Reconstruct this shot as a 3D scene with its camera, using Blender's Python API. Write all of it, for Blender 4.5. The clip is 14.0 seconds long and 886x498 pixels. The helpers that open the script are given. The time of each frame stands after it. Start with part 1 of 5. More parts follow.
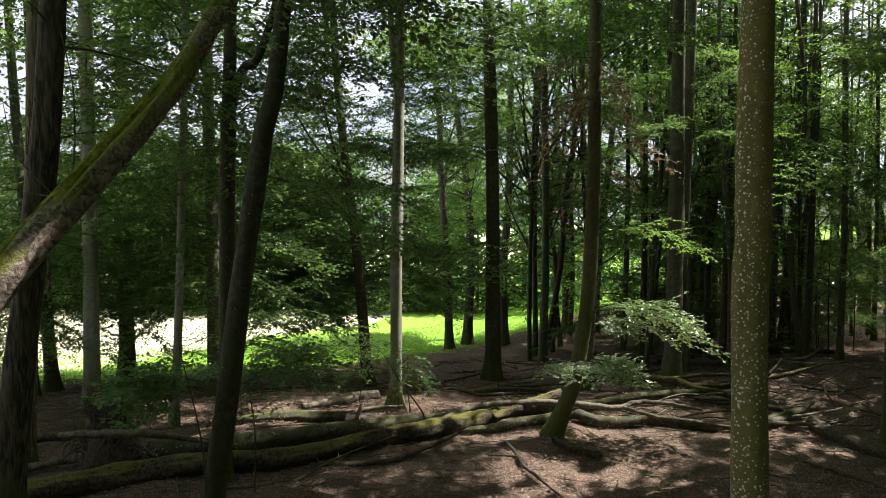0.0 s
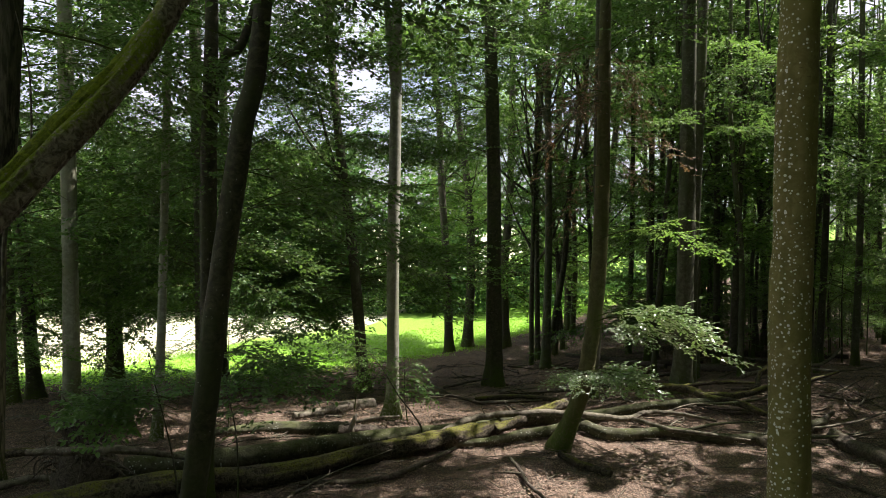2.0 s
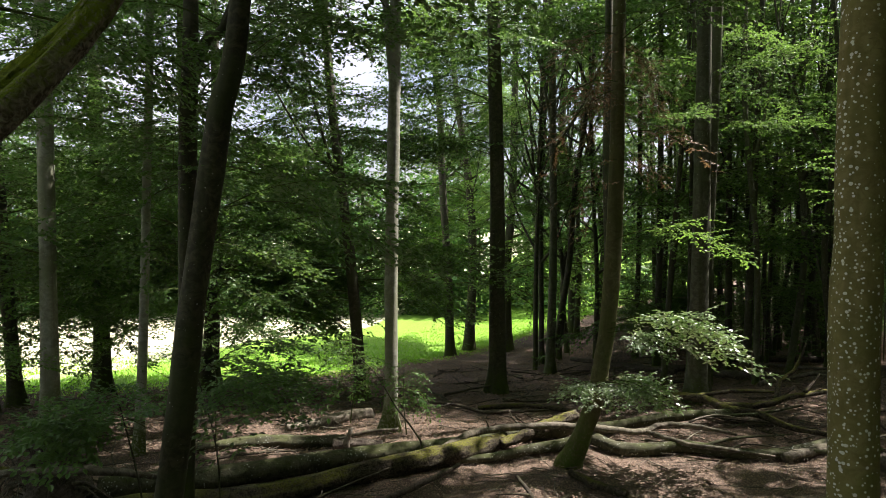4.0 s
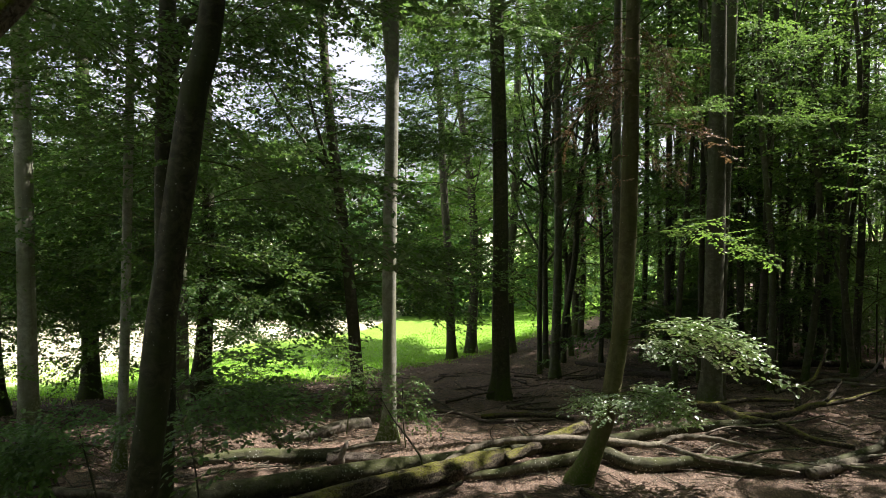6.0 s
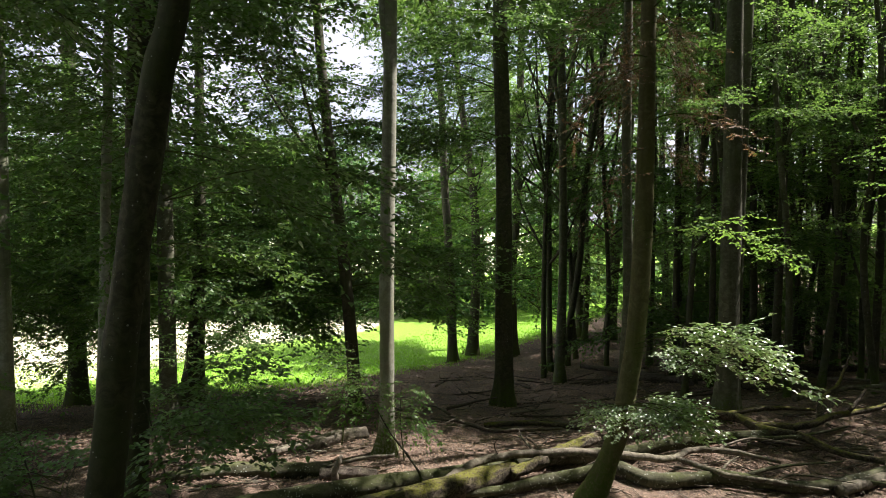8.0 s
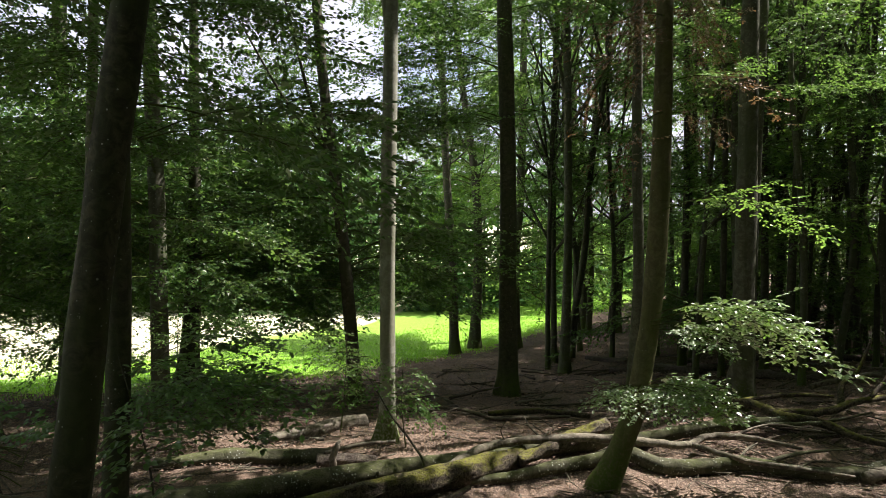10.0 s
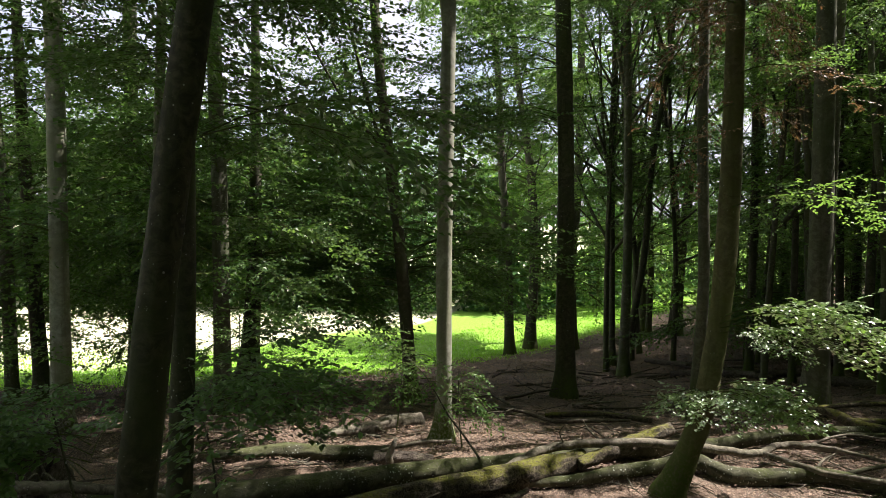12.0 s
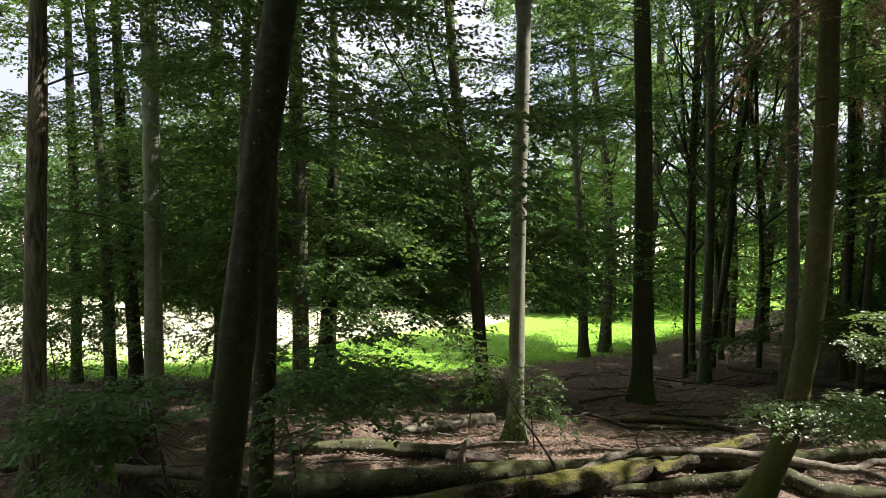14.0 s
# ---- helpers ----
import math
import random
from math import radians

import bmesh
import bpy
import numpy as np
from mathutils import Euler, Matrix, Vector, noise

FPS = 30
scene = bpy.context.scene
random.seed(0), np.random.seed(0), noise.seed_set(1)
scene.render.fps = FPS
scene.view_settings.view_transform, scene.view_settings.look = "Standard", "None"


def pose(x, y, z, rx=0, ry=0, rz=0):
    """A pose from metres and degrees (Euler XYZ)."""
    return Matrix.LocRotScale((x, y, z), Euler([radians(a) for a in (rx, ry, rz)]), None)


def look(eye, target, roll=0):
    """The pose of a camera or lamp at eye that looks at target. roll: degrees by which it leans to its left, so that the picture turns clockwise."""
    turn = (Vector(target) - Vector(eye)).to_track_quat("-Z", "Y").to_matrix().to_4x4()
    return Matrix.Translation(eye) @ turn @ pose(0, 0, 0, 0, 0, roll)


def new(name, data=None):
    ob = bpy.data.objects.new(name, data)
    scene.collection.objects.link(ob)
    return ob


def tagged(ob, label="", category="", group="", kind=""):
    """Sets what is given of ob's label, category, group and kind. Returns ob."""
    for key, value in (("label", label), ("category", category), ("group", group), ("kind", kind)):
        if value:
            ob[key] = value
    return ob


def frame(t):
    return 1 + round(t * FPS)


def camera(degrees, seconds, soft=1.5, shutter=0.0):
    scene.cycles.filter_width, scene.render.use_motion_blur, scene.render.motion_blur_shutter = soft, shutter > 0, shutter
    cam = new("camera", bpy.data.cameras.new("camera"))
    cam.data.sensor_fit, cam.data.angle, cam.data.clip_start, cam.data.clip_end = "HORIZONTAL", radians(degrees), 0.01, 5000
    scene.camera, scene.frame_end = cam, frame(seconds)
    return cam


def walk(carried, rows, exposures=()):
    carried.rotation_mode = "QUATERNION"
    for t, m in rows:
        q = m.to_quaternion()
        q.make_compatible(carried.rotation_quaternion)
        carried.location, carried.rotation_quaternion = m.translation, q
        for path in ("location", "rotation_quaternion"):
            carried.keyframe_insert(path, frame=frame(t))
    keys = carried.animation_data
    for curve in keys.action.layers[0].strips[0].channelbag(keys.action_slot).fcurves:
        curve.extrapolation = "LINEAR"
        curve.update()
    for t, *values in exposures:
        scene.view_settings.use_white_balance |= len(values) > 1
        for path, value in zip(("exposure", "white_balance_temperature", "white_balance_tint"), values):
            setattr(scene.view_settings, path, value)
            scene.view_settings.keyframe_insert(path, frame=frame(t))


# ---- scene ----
EXPOSURE = 1.42
cam = camera(69.7, 14.0, soft=0.5)
METRES, EYE, TILT, LEAN, TURN = 4.5, 4.8, -2.3, 0.0, 0.0
ROWS = [
    (0.0, 0.0000, -0.0000, -0.0000, -0.00, -0.00, -0.00),
    (0.5, 0.0025, 0.0400, 0.0027, 0.01, -0.03, -0.01),
    (1.0, 0.0044, 0.0867, 0.0054, 0.01, -0.04, -0.02),
    (1.5, 0.0058, 0.1382, 0.0076, 0.03, -0.05, -0.03),
    (2.0, 0.0050, 0.1926, 0.0109, 0.01, -0.05, -0.04),
    (2.5, 0.0029, 0.2474, 0.0130, 0.01, -0.04, -0.04),
    (3.0, 0.0012, 0.3018, 0.0137, 0.01, -0.02, -0.04),
    (5.5, -0.0010, 0.5391, 0.0255, 0.13, -0.07, 0.01),
    (6.0, -0.0009, 0.5861, 0.0275, 0.14, -0.07, 0.03),
    (6.5, -0.0006, 0.6321, 0.0277, 0.17, -0.06, 0.04),
    (7.0, 0.0008, 0.6794, 0.0286, 0.20, -0.07, 0.05),
    (8.0, 0.0000, 0.7710, 0.0288, 0.24, -0.08, 0.04),
    (8.7, -0.0020, 0.8280, 0.0240, 0.26, -0.09, 0.02),
    (9.1, -0.0045, 0.8570, 0.0030, 0.27, -0.10, 0.01),
    (9.5, -0.0072, 0.8829, -0.0365, 0.27, -0.11, 0.01),
    (10.0, -0.0132, 0.9079, -0.0677, 0.29, -0.18, 0.02),
    (10.5, -0.0174, 0.9269, -0.0704, 0.30, -0.15, 0.04),
    (11.0, -0.0215, 0.9376, -0.0720, 0.49, -0.13, 0.04),
    (11.5, -0.0265, 0.9384, -0.0763, 2.99, -0.15, -0.08),
    (12.0, -0.0291, 0.9376, -0.0771, 5.13, -0.18, -0.19),
    (12.5, -0.0313, 0.9376, -0.0777, 6.85, -0.16, -0.29),
    (13.0, -0.0325, 0.9364, -0.0776, 8.70, -0.16, -0.39),
    (13.5, -0.0324, 0.9345, -0.0778, 10.64, -0.17, -0.48),
    (14.0, -0.0317, 0.9330, -0.0767, 11.65, -0.19, -0.52),
]
walk(cam, [(t, pose(0, 0, EYE, TILT, LEAN, TURN) @ pose(METRES * x, METRES * y, METRES * z, 90 + pitch, roll, yaw)) for t, x, y, z, yaw, pitch, roll in ROWS],
     exposures=[(0.0, EXPOSURE, 6350, 18), (14.0, EXPOSURE, 6350, 18)])

# ---- light ----
SUN_AZ, SUN_EL = radians(70), radians(60)          # to the right of straight ahead, above the horizon
SUN_DIR = Vector((math.sin(SUN_AZ) * math.cos(SUN_EL), math.cos(SUN_AZ) * math.cos(SUN_EL), math.sin(SUN_EL)))
world = bpy.data.worlds.new("sky")
scene.world = world
world.use_nodes = True
wn = world.node_tree.nodes
sky = wn.new("ShaderNodeTexSky")
sky.sky_type, sky.sun_disc, sky.sun_elevation, sky.sun_rotation = "NISHITA", False, SUN_EL, SUN_AZ
sky.air_density, sky.dust_density, sky.ozone_density = 1.0, 4.0, 1.0
wn["Background"].inputs["Strength"].default_value = 0.10
# broken white cloud over the blue
cloud, cover, veil = wn.new("ShaderNodeTexNoise"), wn.new("ShaderNodeMapRange"), wn.new("ShaderNodeMix")
cloud.inputs["Scale"].default_value, cloud.inputs["Detail"].default_value = 2.2, 5.0
cover.inputs["From Min"].default_value, cover.inputs["From Max"].default_value, cover.inputs["To Max"].default_value = 0.30, 0.55, 0.9
veil.data_type = "RGBA"
veil.inputs[7].default_value = (4.2, 4.2, 4.6, 1.0)
world.node_tree.links.new(cloud.outputs["Fac"], cover.inputs["Value"])
world.node_tree.links.new(cover.outputs[0], veil.inputs[0])
world.node_tree.links.new(sky.outputs[0], veil.inputs[6])
world.node_tree.links.new(veil.outputs[2], wn["Background"].inputs["Color"])
sun_data = bpy.data.lights.new("sun", "SUN")
sun_data.energy, sun_data.angle, sun_data.color = 5.0, radians(0.53), (1.0, 0.94, 0.85)
sun = new("sun", sun_data)
sun.matrix_world = look(tuple(SUN_DIR * 100), (0, 0, 0))


# ---- materials ----
class Nodes:
    """A small wrapper for node materials."""

    def __init__(self, name):
        self.mat = bpy.data.materials.new(name)
        self.mat.use_nodes = True
        self.tree = self.mat.node_tree
        self.bsdf = self.tree.nodes["Principled BSDF"]
        self.out = self.tree.nodes["Material Output"]

    def add(self, kind, **values):
        node = self.tree.nodes.new("ShaderNode" + kind)
        for key, value in values.items():
            if key in node.inputs:
                self.put(value, node.inputs[key])
        return node

    def put(self, value, socket):
        if isinstance(value, bpy.types.NodeSocket):
            self.tree.links.new(value, socket)
        else:
            socket.default_value = value

    def coords(self, scale=(1, 1, 1), spread=37.0):
        tc, oi = self.add("TexCoord"), self.add("ObjectInfo")
        shift = self.add("VectorMath")
        shift.operation = "MULTIPLY_ADD"
        self.put(oi.outputs["Random"], shift.inputs[0])
        shift.inputs[1].default_value = (spread, spread, spread)
        self.put(tc.outputs["Object"], shift.inputs[2])
        mp = self.add("Mapping")
        mp.inputs["Scale"].default_value = scale
        self.put(shift.outputs[0], mp.inputs["Vector"])
        return mp.outputs[0]

    def noise(self, vector, scale, detail=4.0, rough=0.55, distort=0.0):
        n = self.add("TexNoise")
        self.put(vector, n.inputs["Vector"])
        n.inputs["Scale"].default_value, n.inputs["Detail"].default_value = scale, detail
        n.inputs["Roughness"].default_value, n.inputs["Distortion"].default_value = rough, distort
        return n.outputs["Fac"]

    def ramp(self, fac, low, high, a=0.0, b=1.0):
        r = self.add("MapRange")
        r.interpolation_type = "SMOOTHSTEP"
        self.put(fac, r.inputs["Value"])
        for key, value in (("From Min", low), ("From Max", high), ("To Min", a), ("To Max", b)):
            self.put(value, r.inputs[key])
        return r.outputs[0]

    def mix(self, fac, a, b):
        m = self.add("Mix")
        m.data_type = "RGBA"
        self.put(fac, m.inputs[0])
        for value, socket in ((a, m.inputs[6]), (b, m.inputs[7])):
            self.put((*value, 1.0) if isinstance(value, tuple) else value, socket)
        return m.outputs[2]

    def math(self, op, a, b=0.0, c=0.0):
        m = self.add("Math")
        m.operation = op
        for value, socket in zip((a, b, c), m.inputs):
            self.put(value, socket)
        return m.outputs[0]

    def finish(self, color, rough=0.85, bump=None, strength=0.5, distance=0.02, spec=0.3):
        self.put((*color, 1.0) if isinstance(color, tuple) else color, self.bsdf.inputs["Base Color"])
        self.put(rough, self.bsdf.inputs["Roughness"])
        self.bsdf.inputs["Specular IOR Level"].default_value = spec
        if bump is not None:
            b = self.add("Bump")
            b.inputs["Strength"].default_value, b.inputs["Distance"].default_value = strength, distance
            self.put(bump, b.inputs["Height"])
            self.put(b.outputs[0], self.bsdf.inputs["Normal"])
        return self.mat


def bark_material(name, dark, light, algae, lichen=0.5, ridges=False, spots=False, moss_low=0.8):
    n = Nodes(name)
    v = n.coords()
    wide, fine = n.noise(v, 1.3, 3), n.noise(v, 22, 5)
    if ridges:
        stretched = n.coords((9, 9, 1.3))
        relief = n.noise(stretched, 2.4, 5, 0.6, 0.4)
        base = n.mix(n.ramp(relief, 0.4, 0.62), tuple(0.45 * c for c in dark), light)
        depth = 0.06
    else:
        wrinkle = n.noise(n.coords((2.6, 2.6, 3.0)), 3.0, 6, 0.7, 0.8)
        scars = n.ramp(n.noise(n.coords((1.0, 1.0, 5.0)), 3.1, 3, 0.5, 0.8), 0.70, 0.76)
        relief = n.math("ADD", n.math("MULTIPLY", wrinkle, 0.6), n.math("SUBTRACT", n.math("MULTIPLY", fine, 0.5), n.math("MULTIPLY", scars, 0.5)))
        base = n.mix(n.ramp(wrinkle, 0.38, 0.64), dark, light)
        base = n.mix(n.math("MULTIPLY", scars, 0.6), base, tuple(0.35 * c for c in dark))
        depth = 0.016
    base = n.mix(n.ramp(wide, 0.42, 0.66, 0.0, 0.75), base, algae)
    base = n.mix(n.ramp(n.noise(n.coords((7, 7, 0.5)), 1.1, 4), 0.45, 0.7, 0.0, 0.5), base, tuple(0.6 * c for c in algae))
    base = n.mix(n.ramp(fine, 0.55, 0.8, 0.0, 0.35), base, tuple(0.5 * c for c in dark))
    if lichen > 0:
        vo = n.add("TexVoronoi")
        n.put(v, vo.inputs["Vector"])
        vo.inputs["Scale"].default_value = 15.0
        grown = n.math("MULTIPLY", n.ramp(n.noise(v, 0.9, 2), 0.42, 0.62), lichen)
        patch = n.math("LESS_THAN", n.math("ADD", vo.outputs["Distance"], n.math("MULTIPLY", fine, 0.15)), n.math("MULTIPLY", grown, 0.42))
        base = n.mix(n.math("MULTIPLY", patch, 0.6), base, (0.42, 0.45, 0.38))
    if not ridges and not spots:
        dots = n.add("TexVoronoi")
        n.put(v, dots.inputs["Vector"])
        dots.inputs["Scale"].default_value = 24.0
        chance = n.add("SeparateColor")
        n.put(dots.outputs["Color"], chance.inputs[0])
        small = n.ramp(n.math("MULTIPLY", chance.outputs[0], n.noise(v, 1.1, 2)), 0.40, 0.60, 0.0, 0.26)
        base = n.mix(n.math("MULTIPLY", n.math("LESS_THAN", dots.outputs["Distance"], small), 0.7), base, (0.5, 0.5, 0.44))
    if spots:
        place = n.add("TexCoord")
        cut = n.add("SeparateXYZ")
        n.put(place.outputs["Object"], cut.inputs[0])
        grown = n.math("ADD", n.math("MULTIPLY", cut.outputs["X"], -1.3), n.math("MULTIPLY", n.noise(v, 1.6, 3), 1.3))
        grown = n.ramp(n.math("ADD", grown, n.math("MULTIPLY", cut.outputs["Z"], -0.035)), 0.05, 0.85, 0.12, 1.0)
        for size, most in ((13.0, 0.22), (19.0, 0.26), (27.0, 0.28)):
            vo = n.add("TexVoronoi")
            n.put(v, vo.inputs["Vector"])
            vo.inputs["Scale"].default_value = size
            pick = n.add("SeparateColor")
            n.put(vo.outputs["Color"], pick.inputs[0])
            radius = n.ramp(n.math("MULTIPLY", pick.outputs[0], grown), 0.12, 0.6, 0.0, most)
            inside = n.math("LESS_THAN", n.math("ADD", vo.outputs["Distance"], n.math("MULTIPLY", fine, 0.02)), radius)
            base = n.mix(n.math("MULTIPLY", inside, 0.97), base, (0.82, 0.80, 0.72))
    # moss round the foot and in patches
    geo = n.add("TexCoord")
    sep = n.add("SeparateXYZ")
    n.put(geo.outputs["Object"], sep.inputs[0])
    foot = n.math("ADD", sep.outputs["Z"], n.math("MULTIPLY", wide, -1.4))
    moss = n.ramp(foot, -0.55, 0.45 * moss_low, 1.0, 0.0)
    base = n.mix(n.math("MULTIPLY", moss, n.ramp(fine, 0.35, 0.55)), base, (0.075, 0.105, 0.018))
    return n.finish(base, 0.8, relief, 0.45, depth, 0.25)


def log_material(name, dark, light, moss, moss_amount, ridges=False, speckle=0.3, patchy=0.35):
    n = Nodes(name)
    v = n.coords()
    wide, fine = n.noise(v, 1.6, 4), n.noise(v, 26, 5)
    grain = n.noise(n.coords((2.0, 2.0, 2.0)), 7 if ridges else 3, 6, 0.65, 1.0)
    base = n.mix(n.ramp(grain, 0.36, 0.66), dark, light)
    vo = n.add("TexVoronoi")
    n.put(v, vo.inputs["Vector"])
    vo.inputs["Scale"].default_value = 25.0
    pick = n.add("SeparateColor")
    n.put(vo.outputs["Color"], pick.inputs[0])
    radius = n.ramp(n.math("MULTIPLY", pick.outputs[0], n.noise(v, 1.9, 2)), 0.25, 0.5, 0.0, 0.34)
    spots = n.math("MULTIPLY", n.math("LESS_THAN", vo.outputs["Distance"], radius), speckle)
    base = n.mix(spots, base, (0.4, 0.43, 0.36))
    geo = n.add("NewGeometry")
    sep = n.add("SeparateXYZ")
    n.put(geo.outputs["Normal"], sep.inputs[0])
    up = n.ramp(n.math("ADD", sep.outputs["Z"], n.math("MULTIPLY", n.math("SUBTRACT", wide, 0.5), 3.4 if patchy else 1.6)), patchy, patchy + 0.75, 0.0, moss_amount)
    base = n.mix(n.math("MULTIPLY", up, n.ramp(fine, 0.3, 0.55)), base, moss)
    return n.finish(base, 0.85, n.math("ADD", n.math("MULTIPLY", grain, 0.8), n.math("MULTIPLY", fine, 0.4)), 0.8, 0.05 if ridges else 0.03, 0.2)


def leaf_material(name, low, high, through_low, through_high, gloss=0.12, sheen=0.3):
    n = Nodes(name)
    geo, oi = n.add("NewGeometry"), n.add("ObjectInfo")
    pick = n.math("ADD", n.math("MULTIPLY", geo.outputs["Random Per Island"], 0.65), n.math("MULTIPLY", oi.outputs["Random"], 0.35))
    diffuse, trans, shine = n.add("BsdfDiffuse"), n.add("BsdfTranslucent"), n.add("BsdfGlossy")
    n.put(n.mix(pick, low, high), diffuse.inputs["Color"])
    n.put(n.mix(pick, through_low, through_high), trans.inputs["Color"])
    shine.inputs["Roughness"].default_value = 0.36
    shine.inputs["Color"].default_value = (0.95, 0.95, 0.9, 1.0)
    both, all_of = n.add("AddShader"), n.add("MixShader")
    n.put(diffuse.outputs[0], both.inputs[0])
    n.put(trans.outputs[0], both.inputs[1])
    fresnel = n.add("Fresnel")
    fresnel.inputs["IOR"].default_value = 1.38
    n.put(n.math("MULTIPLY_ADD", fresnel.outputs[0], sheen, gloss * 0.2), all_of.inputs[0])
    n.put(both.outputs[0], all_of.inputs[1])
    n.put(shine.outputs[0], all_of.inputs[2])
    n.put(all_of.outputs[0], n.out.inputs["Surface"])
    return n.mat


BARK_BEECH = bark_material("beech_bark", (0.080, 0.079, 0.056), (0.150, 0.149, 0.110), (0.080, 0.092, 0.048))
BARK_PALE = bark_material("pale_beech_bark", (0.225, 0.228, 0.172), (0.355, 0.362, 0.292), (0.215, 0.225, 0.140), 0.2, moss_low=1.3)
BARK_DARK = bark_material("dark_beech_bark", (0.055, 0.050, 0.036), (0.105, 0.097, 0.072), (0.065, 0.072, 0.038), 0.3)
BARK_BROWN = bark_material("brown_beech_bark", (0.046, 0.044, 0.028), (0.100, 0.094, 0.060), (0.060, 0.070, 0.030), 0.4)
BARK_RIDGED = bark_material("ridged_bark", (0.055, 0.047, 0.036), (0.135, 0.118, 0.09), (0.085, 0.088, 0.05), 0.0, ridges=True)
BARK_TAN = bark_material("tan_ridged_bark", (0.13, 0.108, 0.075), (0.30, 0.255, 0.185), (0.19, 0.18, 0.11), 0.0, ridges=True)
BARK_OLIVE = bark_material("olive_bark", (0.112, 0.102, 0.049), (0.173, 0.158, 0.079), (0.119, 0.122, 0.043), 0.0, moss_low=1.6)
BARK_SPOTTED = bark_material("lichen_spotted_bark", (0.212, 0.174, 0.064), (0.306, 0.259, 0.106), (0.221, 0.200, 0.064), 0.0, spots=True, moss_low=0.1)
LOG_SMOOTH = log_material("smooth_log", (0.043, 0.044, 0.024), (0.098, 0.098, 0.061), (0.058, 0.074, 0.012), 0.55, speckle=0.9)
LOG_BARKY = log_material("rotting_log", (0.026, 0.022, 0.016), (0.12, 0.100, 0.070), (0.15, 0.155, 0.016), 0.7, True, 0.1)
DEAD_PALE = log_material("bleached_dead_wood", (0.072, 0.063, 0.047), (0.198, 0.176, 0.135), (0.090, 0.099, 0.036), 0.25)
DEAD_DARK = log_material("dark_dead_wood", (0.05, 0.04, 0.032), (0.13, 0.11, 0.085), (0.07, 0.085, 0.02), 0.3, True, 0.1)
SNAG_MOSSY = log_material("mossy_snag_bark", (0.085, 0.066, 0.047), (0.389, 0.330, 0.254), (0.161, 0.203, 0.010), 1.0, True, 0.3, -0.1)
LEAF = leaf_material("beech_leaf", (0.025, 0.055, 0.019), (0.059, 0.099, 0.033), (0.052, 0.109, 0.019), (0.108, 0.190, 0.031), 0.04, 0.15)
# paler, shinier copy of LEAF: the sun's glare on the sprays is painted in
LEAF_SPRAY = leaf_material("leaf_painted_sunlit", (0.065, 0.112, 0.044), (0.125, 0.178, 0.078), (0.08, 0.16, 0.018), (0.13, 0.22, 0.032), 0.35, 0.5)
# brighter copy of LEAF, its colour standing in for sun through the boughs
LEAF_LIGHT = leaf_material("sun_brightened_beech_leaf", (0.036, 0.078, 0.022), (0.072, 0.122, 0.038), (0.080, 0.168, 0.024), (0.160, 0.258, 0.036), 0.05, 0.15)
LEAF_DEAD = leaf_material("withered_leaf", (0.070, 0.042, 0.025), (0.133, 0.084, 0.049), (0.056, 0.028, 0.010), (0.098, 0.056, 0.021), 0.05)
LEAF_FAR = leaf_material("far_leaf", (0.024, 0.056, 0.022), (0.052, 0.098, 0.038), (0.030, 0.075, 0.016), (0.065, 0.130, 0.026), 0.0, 0.1)
# LEAF lightened, so the sky's sheen on flat twigs sits in the colour
LEAF_SKYLIT = leaf_material("skylit_beech_leaf", (0.046, 0.094, 0.026), (0.088, 0.150, 0.044), (0.050, 0.110, 0.018), (0.090, 0.170, 0.026), 0.15, 0.28)
LITTER = leaf_material("leaf_litter", (0.118, 0.087, 0.064), (0.343, 0.257, 0.188), (0.018, 0.010, 0.007), (0.036, 0.022, 0.012), 0.0, 0.06)
GRASS = leaf_material("meadow_grass", (0.12, 0.24, 0.02), (0.21, 0.36, 0.05), (0.13, 0.27, 0.02), (0.22, 0.38, 0.04), 0.05)


